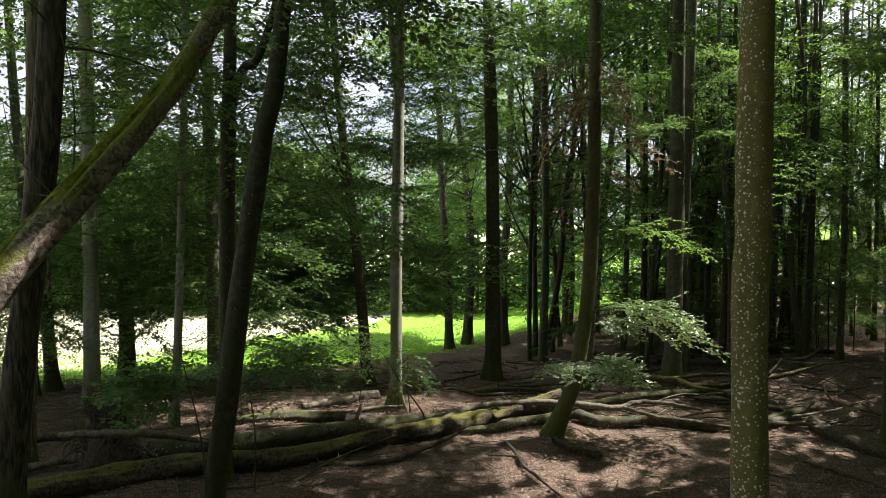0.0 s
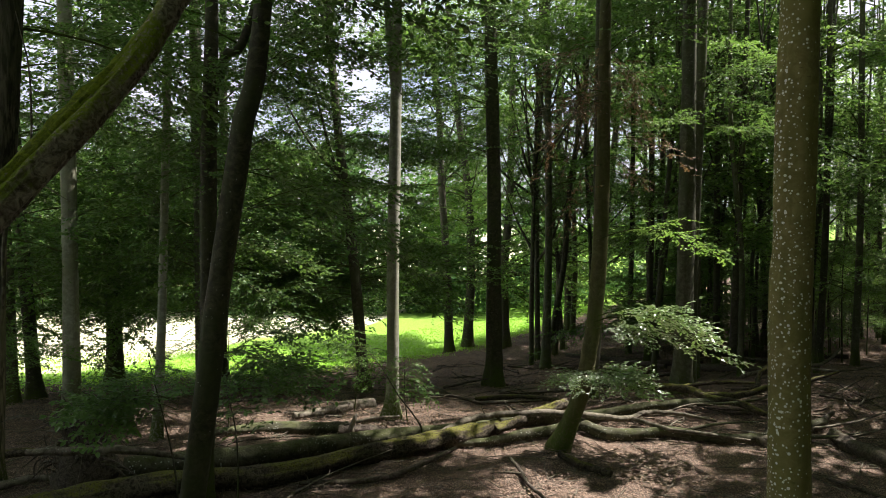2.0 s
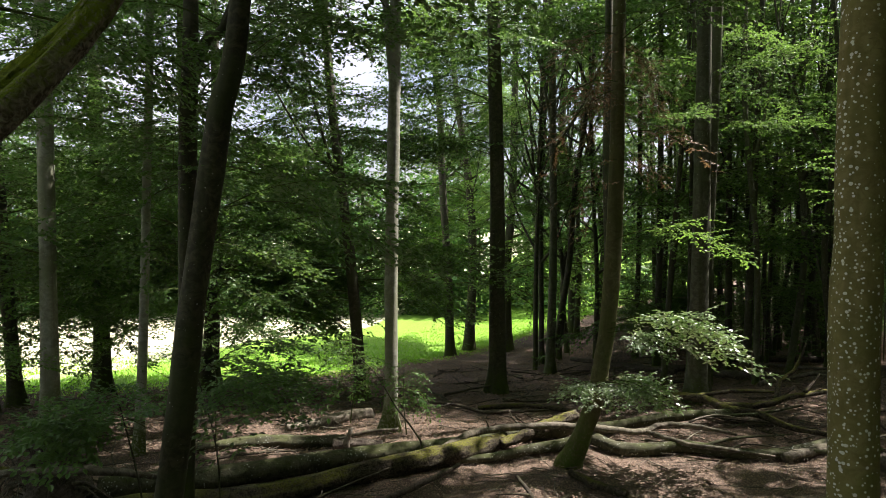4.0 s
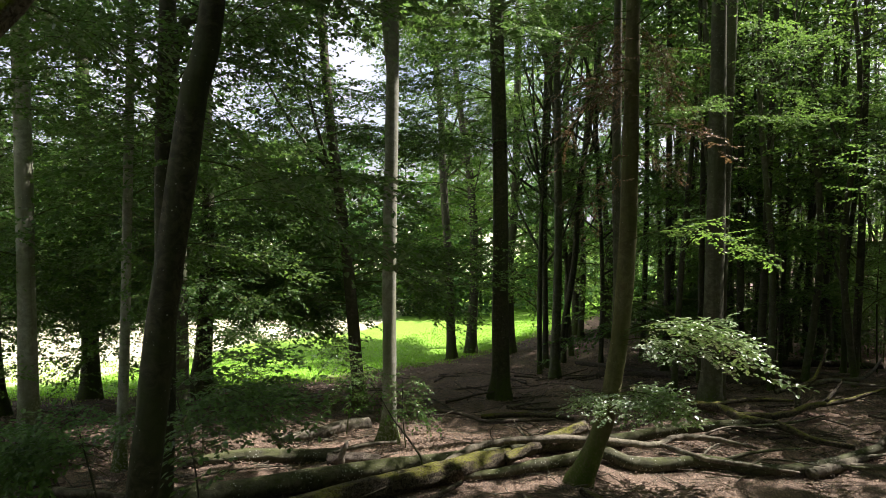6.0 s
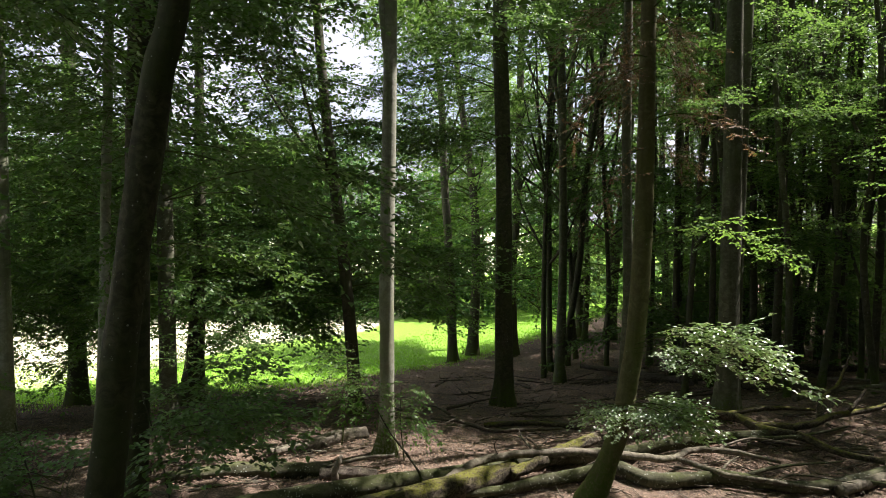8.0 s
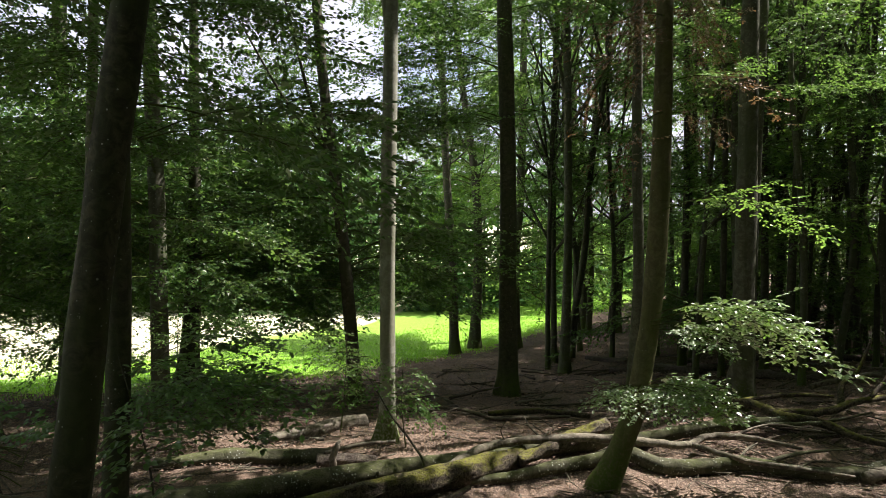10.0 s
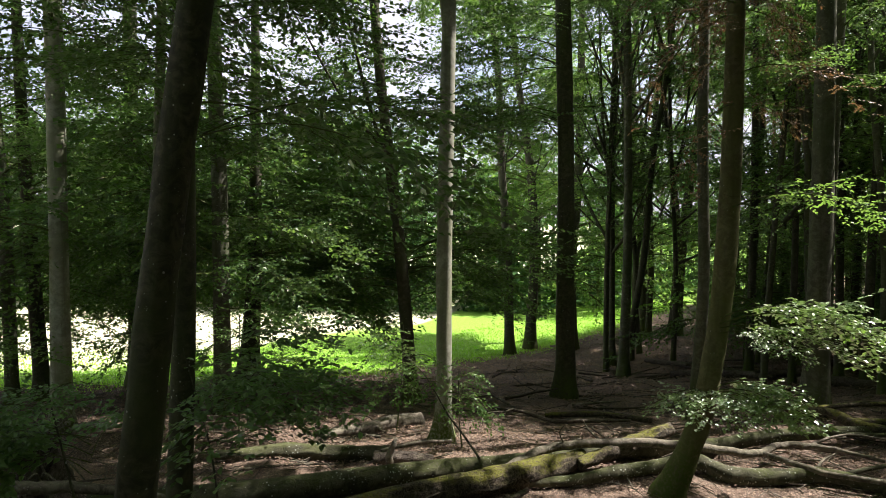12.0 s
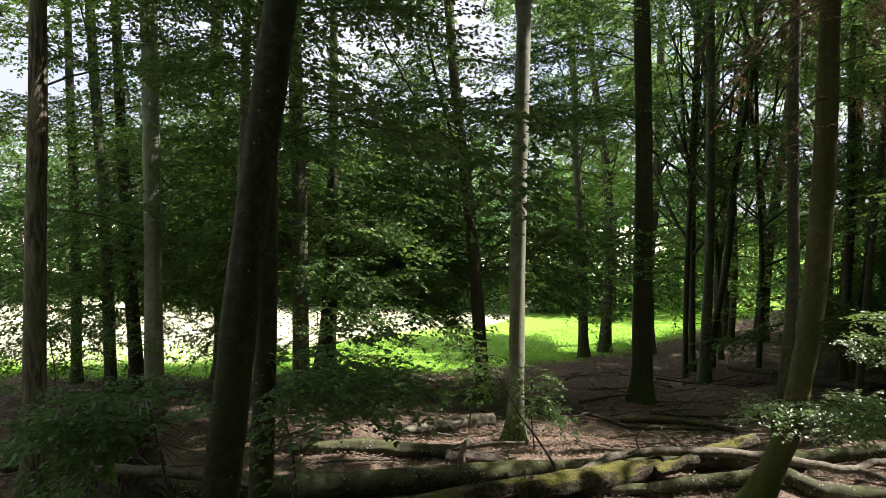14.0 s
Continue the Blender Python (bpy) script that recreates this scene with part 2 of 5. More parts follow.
def ground_material():
    n = Nodes("forest_floor_and_meadow")
    tc = n.add("TexCoord")
    v = tc.outputs["Object"]
    sep = n.add("SeparateXYZ")
    n.put(v, sep.inputs[0])
    x, y = sep.outputs["X"], sep.outputs["Y"]
    vo = n.add("TexVoronoi")
    n.put(v, vo.inputs["Vector"])
    vo.inputs["Scale"].default_value = 34.0
    fine, mid, wide = n.noise(v, 40, 5, 0.7), n.noise(v, 6, 4), n.noise(v, 0.6, 4)
    sepc = n.add("SeparateColor")
    n.put(vo.outputs["Color"], sepc.inputs[0])
    leafy = n.mix(sepc.outputs[0], (0.149, 0.112, 0.084), (0.361, 0.274, 0.204))
    leafy = n.mix(n.ramp(vo.outputs["Distance"], 0.25, 0.6), leafy, (0.072, 0.051, 0.037))
    leafy = n.mix(n.ramp(mid, 0.45, 0.7, 0.0, 0.6), leafy, (0.100, 0.071, 0.051))
    leafy = n.mix(n.ramp(wide, 0.45, 0.7, 0.0, 0.5), leafy, (0.216, 0.152, 0.108))
    # the meadow's edge runs away to the right
    near_edge = n.math("MULTIPLY_ADD", x, 0.53, 31.5)
    far_edge = n.math("MULTIPLY_ADD", x, 1.35, 36.0)
    into = n.math("SUBTRACT", y, n.math("MAXIMUM", near_edge, far_edge))
    into = n.math("ADD", into, n.math("MULTIPLY", n.math("SUBTRACT", n.noise(v, 0.7, 4), 0.5), 3.0))
    grass = n.mix(n.ramp(n.noise(v, 9, 5, 0.7), 0.35, 0.65), (0.13, 0.27, 0.025), (0.23, 0.40, 0.06))
    hay = n.mix(n.ramp(fine, 0.35, 0.65), (0.44, 0.43, 0.26), (0.60, 0.58, 0.40))
    west = n.math("ADD", n.ramp(x, -15.5, -12.0, 0.0, 11.5), n.math("ADD", n.math("MULTIPLY", n.math("MAXIMUM", n.math("ADD", x, 12.0), 0.0), 0.55), n.math("MULTIPLY", n.math("MAXIMUM", n.math("ADD", x, 6.0), 0.0), 2.5)))
    away = n.math("ADD", n.math("SUBTRACT", into, west), n.math("MULTIPLY", n.math("SUBTRACT", wide, 0.5), 6.0))
    grass = n.mix(n.ramp(away, 4.0, 7.0), grass, hay)
    color = n.mix(n.ramp(into, -0.4, 1.2), leafy, grass)
    height = n.math("ADD", n.math("MULTIPLY", vo.outputs["Distance"], -0.6), n.math("ADD", n.math("MULTIPLY", fine, 0.5), n.math("MULTIPLY", mid, 1.2)))
    return n.finish(color, 0.9, height, 0.7, 0.02, 0.2)


# ---- shapes ----
def smooth(a, b, v):
    v = np.clip((v - a) / (b - a), 0, 1)
    return v * v * (3 - 2 * v)


def lumps(x, y):
    return 0.05 * np.sin(1.3 * x + 0.7 * y) * np.sin(0.9 * y - 0.5 * x + 1) + 0.035 * np.sin(2.9 * x + 1.1) * np.sin(2.3 * y + 0.4 * x)


def ground_height(x, y):
    """The lie of the land: level underfoot, falling to the meadow, a low bank to the right."""
    x, y = np.asarray(x, float), np.asarray(y, float)
    z = np.interp(y, [-20, 8, 14, 17, 24, 37, 60, 100, 300], [0.4, 0.1, 0.0, -0.15, -1.2, -2.5, -3.4, -3.6, -3.6])
    return z + np.clip(0.09 * (x - 3), 0, 0.85) * smooth(14, 20, y) + lumps(x, y) * smooth(120, 60, np.hypot(x, y))


def in_meadow(x, y):
    return y - np.maximum(31.5 + 0.53 * x, 36 + 1.35 * x)


def mesh_from(name, verts, faces, materials, slots=None, shade=True):
    """A mesh from a vertex array and a face array with a fixed number of corners."""
    verts, faces = np.asarray(verts, np.float32), np.asarray(faces, np.int32)
    me = bpy.data.meshes.new(name)
    me.vertices.add(len(verts))
    me.vertices.foreach_set("co", verts.ravel())
    k = faces.shape[1]
    me.loops.add(faces.size)
    me.loops.foreach_set("vertex_index", faces.ravel())
    me.polygons.add(len(faces))
    me.polygons.foreach_set("loop_start", np.arange(0, faces.size, k, dtype=np.int32))
    me.polygons.foreach_set("loop_total", np.full(len(faces), k, np.int32))
    for m in materials:
        me.materials.append(m)
    if slots is not None:
        me.polygons.foreach_set("material_index", np.asarray(slots, np.int32))
    me.polygons.foreach_set("use_smooth", np.full(len(faces), shade, bool))
    me.update(calc_edges=True)
    return me


def curve_through(points, steps=6):
    """Catmull-Rom curve through rows of x, y, z, radius."""
    p = np.asarray(points, float)
    p = np.vstack([2 * p[0] - p[1], p, 2 * p[-1] - p[-2]])
    p[0, 3], p[-1, 3] = p[1, 3], p[-2, 3]
    rows = []
    for i in range(1, len(p) - 2):
        for t in np.arange(steps) / steps:
            a, b, c, d = p[i - 1], p[i], p[i + 1], p[i + 2]
            rows.append(0.5 * (2 * b + (c - a) * t + (2 * a - 5 * b + 4 * c - d) * t * t + (3 * b - a - 3 * c + d) * t ** 3))
    rows.append(p[-2])
    return np.array(rows)


def tube(path, sides=12, rough=0.0, seed=0, flare=0.0, caps=False, foot=None, relief=()):
    """Vertices and quads of an uneven tube along rows of x, y, z, radius."""
    path = np.asarray(path, float)
    if caps:
        first, last = path[0].copy(), path[-1].copy()
        first[3] *= 0.05
        last[3] *= 0.05
        path = np.vstack([first, path, last])
    tangent = np.gradient(path[:, :3], axis=0)
    if caps:
        tangent[0], tangent[-1] = tangent[2], tangent[-3]
        tangent[1], tangent[-2] = tangent[2], tangent[-3]
    tangent /= np.linalg.norm(tangent, axis=1)[:, None] + 1e-9
    ref = np.array([1.0, 0.0, 0.0]) if abs(tangent[len(path) // 2][0]) < 0.8 else np.array([0.0, 0.0, 1.0])
    u = np.cross(tangent, ref)
    u /= np.linalg.norm(u, axis=1)[:, None] + 1e-9
    w = np.cross(tangent, u)
    ang = np.arange(sides) * 2 * np.pi / sides
    rng = np.random.default_rng(seed)
    ph = rng.uniform(0, 6.28, 6)
    s = np.arange(len(path))[:, None]
    bumpy = 1 + rough * (0.5 * np.sin(2 * ang + ph[0] + 0.25 * s) + 0.35 * np.sin(3 * ang + ph[1] - 0.4 * s) + 0.3 * np.sin(5 * ang + ph[2] + 0.7 * s) + 0.25 * np.sin(0.9 * s + ph[3]))
    if flare:
        low = np.clip(1 - (path[:, 2] - foot) / (4.2 * path[0, 3] + 0.15), 0, 1)[:, None] ** 2.2
        bumpy = bumpy * (1 + flare * low * (0.8 + 0.55 * np.sin(5 * ang + ph[4]) + 0.3 * np.sin(3 * ang + ph[5])))
    rad = path[:, 3:4] * bumpy
    if relief:
        ring = np.stack([np.cos(ang), np.sin(ang)], axis=1)
        for size, depth, stretch in relief:
            rad = rad + path[:, 3:4] * depth * np.array([[noise.noise(Vector((c * size, d * size, k * stretch + seed * 7.3))) for c, d in ring] for k in range(len(path))])
    verts = path[:, None, :3] + rad[:, :, None] * (np.cos(ang)[None, :, None] * u[:, None, :] + np.sin(ang)[None, :, None] * w[:, None, :])
    i = np.arange(len(path) - 1)[:, None] * sides
    j = np.arange(sides)[None, :]
    k = (j + 1) % sides
    faces = np.stack([i + j, i + k, i + sides + k, i + sides + j], axis=2).reshape(-1, 4)
    return verts.reshape(-1, 3), faces


def joined(pieces):
    verts, faces, n = [], [], 0
    for v, f in pieces:
        verts.append(v)
        faces.append(f + n)
        n += len(v)
    return np.vstack(verts), np.vstack(faces)


def part_mesh(name, mesh, parent, label="", matrix=None):
    ob = new(name, mesh)
    ob.parent = parent
    if matrix is not None:
        ob.matrix_basis = matrix
    return tagged(ob, label)


# ---- leafy boughs ----
def leaf_quads(base, direction, normal, length, width, detailed):
    """Leaves as folded blades: six corners each, or four for small far ones."""
    side = np.cross(direction, normal)
    side /= np.linalg.norm(side, axis=1)[:, None] + 1e-9
    lift = np.cross(side, direction)
    L, W = length[:, None], width[:, None]
    n = len(base)
    if detailed:
        rows = [base, base + direction * L * 0.32 + side * W * 0.47 + lift * W * 0.16, base + direction * L * 0.68 + side * W * 0.40 + lift * W * 0.10,
                base + direction * L - lift * L * 0.08, base + direction * L * 0.68 - side * W * 0.40 + lift * W * 0.10, base + direction * L * 0.32 - side * W * 0.47 + lift * W * 0.16]
        verts = np.stack(rows, axis=1).reshape(-1, 3)
        k = np.arange(n)[:, None] * 6
        faces = np.stack([k + np.array([[0, 1, 2, 3]]), k + np.array([[0, 3, 4, 5]])], axis=1).reshape(-1, 4)
        return verts, faces
    rows = [base, base + direction * L * 0.45 + side * W * 0.55 + lift * W * 0.12, base + direction * L, base + direction * L * 0.45 - side * W * 0.55 + lift * W * 0.12]
    verts = np.stack(rows, axis=1).reshape(-1, 3)
    k = np.arange(n)[:, None] * 4
    return verts, k + np.array([[0, 1, 2, 3]])


def bough_mesh(name, seed, length=3.0, spread=1.15, droop=0.35, leaf=0.085, twigs=34, leaf_mat=None, wood=None, detailed=False, flat=0.55, bare=0.22, thin=1.0, density=1.0, plain=False):
    rng = np.random.default_rng(seed)
    s = np.linspace(0, 1, 9)
    bend = rng.normal(0, 0.12, 2)
    ax = np.stack([bend[0] * np.sin(3 * s) * s, length * s, 0.42 * length * s - (0.3 + droop) * length * s ** 2 + bend[1] * 0.3 * np.sin(4 * s), thin * (0.028 * (1 - s) + 0.004)], axis=1)
    wood_pieces = [tube(ax, 5)]
    bases, dirs, norms = [], [], []
    for i in range(twigs):
        t = bare + (1 - bare) * (i + rng.uniform(0, 0.9)) / twigs
        o = np.array([np.interp(t, s, ax[:, c]) for c in range(3)])
        sign = 1 if i % 2 else -1
        ang = radians(rng.uniform(38, 66)) * sign
        if i == twigs - 1:
            ang = 0
        reach = spread * (0.35 + 0.75 * math.sin(math.pi * min(1, (t - bare) / (1 - bare) * 0.75 + 0.22))) * rng.uniform(0.6, 1.1)
        d = np.array([math.sin(ang), math.cos(ang), rng.normal(-0.05, 0.26)])
        d /= np.linalg.norm(d)
        k = np.linspace(0, 1, 5)
        tw = o + d * (k * reach)[:, None]
        tw[:, 2] -= 0.16 * reach * k ** 2 * rng.uniform(0.3, 1.8)
        if not plain or i % 6 == 0:
            wood_pieces.append(tube(np.column_stack([tw, thin * (0.007 * (1 - k) + 0.002)]), 3))
        stems = [(tw, reach)]
        for m in range(int(reach / 0.24)):
            q = rng.uniform(0.15, 0.9)
            p0 = np.array([np.interp(q, k, tw[:, c]) for c in range(3)])
            a2 = ang + rng.choice([-1, 1]) * radians(rng.uniform(35, 60))
            d2 = np.array([math.sin(a2), math.cos(a2), rng.normal(-0.1, 0.22)])
            r2 = reach * rng.uniform(0.25, 0.5)
            stems.append((p0 + d2 * (k * r2)[:, None], r2))
        for line, r in stems:
            count = max(3, int(r / (leaf * 0.62) * density))
            q = (np.arange(count) + rng.uniform(0.2, 1, count)) / count
            b = np.stack([np.interp(q, k, line[:, c]) for c in range(3)], axis=1)
            along = line[-1] - line[0]
            along /= np.linalg.norm(along) + 1e-9
            across = np.array([along[1], -along[0], 0.0])
            flip = np.where(np.arange(count) % 2, 1.0, -1.0) * rng.uniform(0.5, 1.2, count)
            dd = along + flip[:, None] * across + np.column_stack([rng.normal(0, 0.18, (count, 2)), rng.normal(-0.55 * flat, 0.28, count)])
            dirs.append(dd / np.linalg.norm(dd, axis=1)[:, None])
            nn = np.column_stack([rng.normal(0, flat, (count, 2)), np.ones(count)])
            norms.append(nn / np.linalg.norm(nn, axis=1)[:, None])
            bases.append(b)
    b, d, nn = np.vstack(bases), np.vstack(dirs), np.vstack(norms)
    size = leaf * rng.uniform(0.65, 1.2, len(b))
    lv, lf = leaf_quads(b, d, nn, size, size * 0.72, detailed)
    wv, wf = joined(wood_pieces)
    return (mesh_from(name, wv, wf, [wood or BARK_DARK], shade=False), mesh_from("leaves", lv, lf, [leaf_mat or LEAF], shade=False))


BOUGHS = [bough_mesh("bough", 10 + i, droop=(0.22, 0.4, 0.3, 0.5, 0.28)[i], spread=(1.1, 1.25, 0.95, 1.15, 1.3)[i], twigs=25, leaf=0.080, density=0.95, thin=0.5) for i in range(5)]
BOUGHS_LIGHT = [bough_mesh("bough", 30 + i, droop=(0.25, 0.4, 0.32)[i], twigs=24, leaf=0.088, leaf_mat=LEAF_LIGHT, density=0.88, thin=0.8) for i in range(3)]
BOUGHS_WOODY = [bough_mesh("bough", 36 + i, droop=(0.38, 0.46)[i], twigs=20, leaf=0.10, leaf_mat=LEAF_LIGHT, density=0.7, thin=1.6) for i in range(2)]
BOUGHS_BIG = [bough_mesh("bough", 40 + i, droop=(0.2, 0.35, 0.28)[i], spread=1.4, leaf=0.08, twigs=20, density=0.9, thin=0.5) for i in range(3)]
BOUGHS_HIGH = [bough_mesh("bough", 45 + i, droop=0.28, spread=1.4, leaf=0.27, twigs=10, density=0.85, thin=0.6, plain=True) for i in range(2)]
BOUGHS_POLE = [bough_mesh("bough", 47 + i, droop=(0.25, 0.4, 0.32)[i], spread=1.2, leaf=0.10, twigs=16, leaf_mat=LEAF_LIGHT if i else LEAF, density=0.7, thin=0.7, plain=True) for i in range(3)]
PLATES = [bough_mesh("bough", 90 + i, length=1.9, droop=(0.36, 0.46, 0.3)[i], spread=0.85, leaf=0.122, twigs=20, leaf_mat=LEAF_SKYLIT, detailed=True, flat=0.16, thin=0.25, density=0.85) for i in range(3)]
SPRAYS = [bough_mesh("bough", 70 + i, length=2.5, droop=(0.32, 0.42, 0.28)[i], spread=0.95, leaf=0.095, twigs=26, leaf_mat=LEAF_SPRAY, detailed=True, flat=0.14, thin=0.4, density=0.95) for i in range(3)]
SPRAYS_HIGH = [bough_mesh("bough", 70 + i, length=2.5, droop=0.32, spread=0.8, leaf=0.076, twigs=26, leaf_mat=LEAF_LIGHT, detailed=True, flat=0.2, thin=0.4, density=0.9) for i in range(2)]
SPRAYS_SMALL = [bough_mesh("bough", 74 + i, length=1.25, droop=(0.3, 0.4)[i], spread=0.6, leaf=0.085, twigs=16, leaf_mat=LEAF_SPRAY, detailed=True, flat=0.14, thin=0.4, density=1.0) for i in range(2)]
SHOOTS = [bough_mesh("bough", 78 + i, length=0.8, droop=(0.5, 0.7)[i], spread=0.32, leaf=0.08, twigs=9, detailed=True, flat=0.4, thin=0.3, density=0.9) for i in range(2)]
BOUGHS_NEAR = [bough_mesh("bough", 50 + i, length=2.2, droop=(0.3, 0.45, 0.22, 0.38)[i], spread=0.85, leaf=0.074, twigs=22, detailed=True, flat=0.3, thin=0.2, density=0.8) for i in range(4)]

# spots meant to be sunlit: boughs across the sun's line are left out
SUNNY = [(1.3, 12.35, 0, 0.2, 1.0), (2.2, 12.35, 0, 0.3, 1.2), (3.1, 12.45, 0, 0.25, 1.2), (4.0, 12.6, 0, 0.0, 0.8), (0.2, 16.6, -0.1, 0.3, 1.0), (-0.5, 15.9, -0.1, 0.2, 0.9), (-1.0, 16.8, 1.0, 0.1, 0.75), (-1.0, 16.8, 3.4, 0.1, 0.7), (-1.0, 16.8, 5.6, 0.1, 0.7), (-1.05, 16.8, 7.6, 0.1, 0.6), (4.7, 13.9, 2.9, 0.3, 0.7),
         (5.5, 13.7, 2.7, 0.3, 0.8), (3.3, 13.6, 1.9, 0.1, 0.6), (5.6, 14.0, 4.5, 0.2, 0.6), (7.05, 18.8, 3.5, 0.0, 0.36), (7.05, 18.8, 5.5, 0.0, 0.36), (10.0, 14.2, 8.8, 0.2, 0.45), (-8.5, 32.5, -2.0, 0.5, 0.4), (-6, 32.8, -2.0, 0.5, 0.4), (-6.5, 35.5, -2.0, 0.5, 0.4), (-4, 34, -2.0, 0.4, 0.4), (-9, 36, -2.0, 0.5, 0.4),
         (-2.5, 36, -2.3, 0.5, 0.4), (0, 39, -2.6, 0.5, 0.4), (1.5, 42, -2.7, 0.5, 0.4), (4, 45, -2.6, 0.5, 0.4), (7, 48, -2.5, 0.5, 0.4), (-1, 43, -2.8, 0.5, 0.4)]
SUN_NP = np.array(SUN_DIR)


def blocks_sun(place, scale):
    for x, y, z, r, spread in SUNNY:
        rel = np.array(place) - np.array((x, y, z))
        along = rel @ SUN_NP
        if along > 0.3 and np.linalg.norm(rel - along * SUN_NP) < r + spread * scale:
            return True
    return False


BOUGH_COUNT = [0]


def put_bough(tree, origin, azimuth, scale, meshes, rng, pitch=0.0, label="", force=False):
    """One leafy bough on a tree; azimuth in radians from ahead to the right."""
    steps = [(k, 0.42 * k - 0.2 * k * k + math.tan(pitch) * k) for k in (0.6, 1.1, 1.6, 2.1, 2.6, 3.0)]
    line = [np.array(origin) + scale * np.array([math.sin(azimuth) * k, math.cos(azimuth) * k, rise]) for k, rise in steps]
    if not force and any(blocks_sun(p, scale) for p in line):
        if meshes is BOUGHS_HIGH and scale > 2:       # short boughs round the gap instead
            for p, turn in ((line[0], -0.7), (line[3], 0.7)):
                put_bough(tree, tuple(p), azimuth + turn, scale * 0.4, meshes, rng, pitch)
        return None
    local = Vector(origin) - tree.location
    m = Matrix.Translation(local) @ pose(0, 0, 0, math.degrees(pitch), rng.normal(0, 8), -math.degrees(azimuth)) @ Matrix.Scale(scale, 4)
    BOUGH_COUNT[0] += 1
    wood, leaves = meshes[int(rng.integers(len(meshes)))]
    bough = part_mesh("bough", wood, tree, "", m)
    if force:
        tagged(bough, kind="stuff")
    tagged(part_mesh("leaves", leaves, bough, label), kind="stuff")
    return bough


def clear_of_camera(place, scale):
    """Keeps boughs off the flight line."""
    x, y, z = place
    return not (abs(x) < 1.3 + 1.2 * scale and -1.5 < y < 5.2 + 3.0 * scale and 2.0 < z < 8.5)


def hangs_ahead(x, y, z, az):
    """Whether a long high bough reaches down ahead of the flight line."""
    for k in (3.0, 6.0, 9.5):
        ex, ey = x + math.sin(az) * k, y + math.cos(az) * k
        if ey > 3 and abs(ex) < 0.75 * ey + 4 and z - 9.5 < 0.36 * ey:
            return True
    return False


def tree_thing(name, stems, bark, label, category="beech tree", group="forest trees", flare=0.5, low=None, high=None, boughs=0, scale=1.4, meshes=None, seed=1,
               top=18.0, canopy=5, canopy_scale=3.0, canopy_low=11.5, canopy_meshes=None, limbs=0, relief=(), sides=14, side_bias=None, kind="", girth=1.0):
    """A tree: trunk and further stems, each rows of x, y, z, radius, and its boughs."""
    rng = np.random.default_rng(seed)
    main = [tuple(p) for p in stems[0]]
    x0, y0 = main[0][0], main[0][1]
    foot = float(ground_height(x0, y0))
    base = new(name)
    base.location = (x0, y0, foot)
    tagged(base, label, category, group, kind)
    lines = []
    for i, stem in enumerate(stems):
        rows = [(p[0], p[1], p[2], p[3] * girth) for p in stem]
        if i == 0:
            a = rows[0]
            slope = [(rows[1][c] - a[c]) / (rows[1][2] - a[2]) for c in (0, 1)]
            if a[2] > foot + 0.25:
                rows = [(a[0] - slope[0] * (a[2] - foot) * 0.7, a[1] - slope[1] * (a[2] - foot) * 0.7, foot - 0.15, a[3] * 1.12)] + rows
            else:
                sink = 0.15 + 1.6 * a[3] * math.hypot(*slope)
                rows[0] = (a[0] - slope[0] * sink, a[1] - slope[1] * sink, foot - sink, a[3])
        last, prev = rows[-1], rows[-2]
        rise = top - last[2]
        if rise > 1:
            k = rise / max(0.5, last[2] - prev[2])
            rows.append((last[0] + (last[0] - prev[0]) * k * 0.5, last[1] + (last[1] - prev[1]) * k * 0.5, top, last[3] * 0.45))
        path = curve_through(rows, 14 if relief else 6)
        lines.append(path)
        v, f = tube(path, sides if i == 0 else 10, 0.035, seed + i, flare if i == 0 else 0, foot=foot, relief=relief)
        me = mesh_from("trunk" if i == 0 else "stem", v - np.array([x0, y0, foot]), f, [bark])
        part_mesh("trunk" if i == 0 else "stem", me, base)

    def on_line(path, z):
        return [float(np.interp(z, path[:, 2], path[:, c])) for c in range(4)]

    for i in range(limbs):
        p = on_line(lines[int(rng.integers(len(lines)))], rng.uniform(2.5, 11.0))
        az, lean, long = rng.uniform(0, 2 * math.pi), rng.uniform(0.35, 1.0), rng.uniform(2.5, 5.5)
        way = np.array([math.sin(az) * math.sin(lean), math.cos(az) * math.sin(lean), math.cos(lean)])
        start = np.array([p[0], p[1], float(np.clip(rng.uniform(2.5, 11.0), lines[0][0, 2] + 2, 12.0))])
        start[:2] = on_line(lines[0], start[2])[:2]
        r = rng.uniform(0.03, 0.06)
        rows = [(*start, r * 1.3), (*(start + way * long * 0.45 + np.array([0, 0, -0.15])), r), (*(start + way * long + np.array([0, 0, 0.5])), r * 0.35)]
        v, f = tube(curve_through(rows, 5), 6, 0.05, seed + i)
        part_mesh("limb", mesh_from("limb", v - np.array([x0, y0, foot]), f, [bark]), base)
    for i in range(boughs):
        path = lines[int(rng.integers(len(lines)))]
        z = rng.uniform(low, high)
        if z > path[-1, 2] or z < path[0, 2]:
            path = lines[0]
        p = on_line(path, z)
        az = rng.uniform(0, 2 * math.pi) if side_bias is None else rng.normal(side_bias[0], side_bias[1])
        sc = scale * rng.uniform(0.65, 1.25)
        mid = (p[0] + math.sin(az) * 1.6 * sc, p[1] + math.cos(az) * 1.6 * sc, z)
        if clear_of_camera(mid, sc):
            put_bough(base, (p[0], p[1], z), az, sc, meshes or BOUGHS, rng, rng.normal(0.10, 0.18))
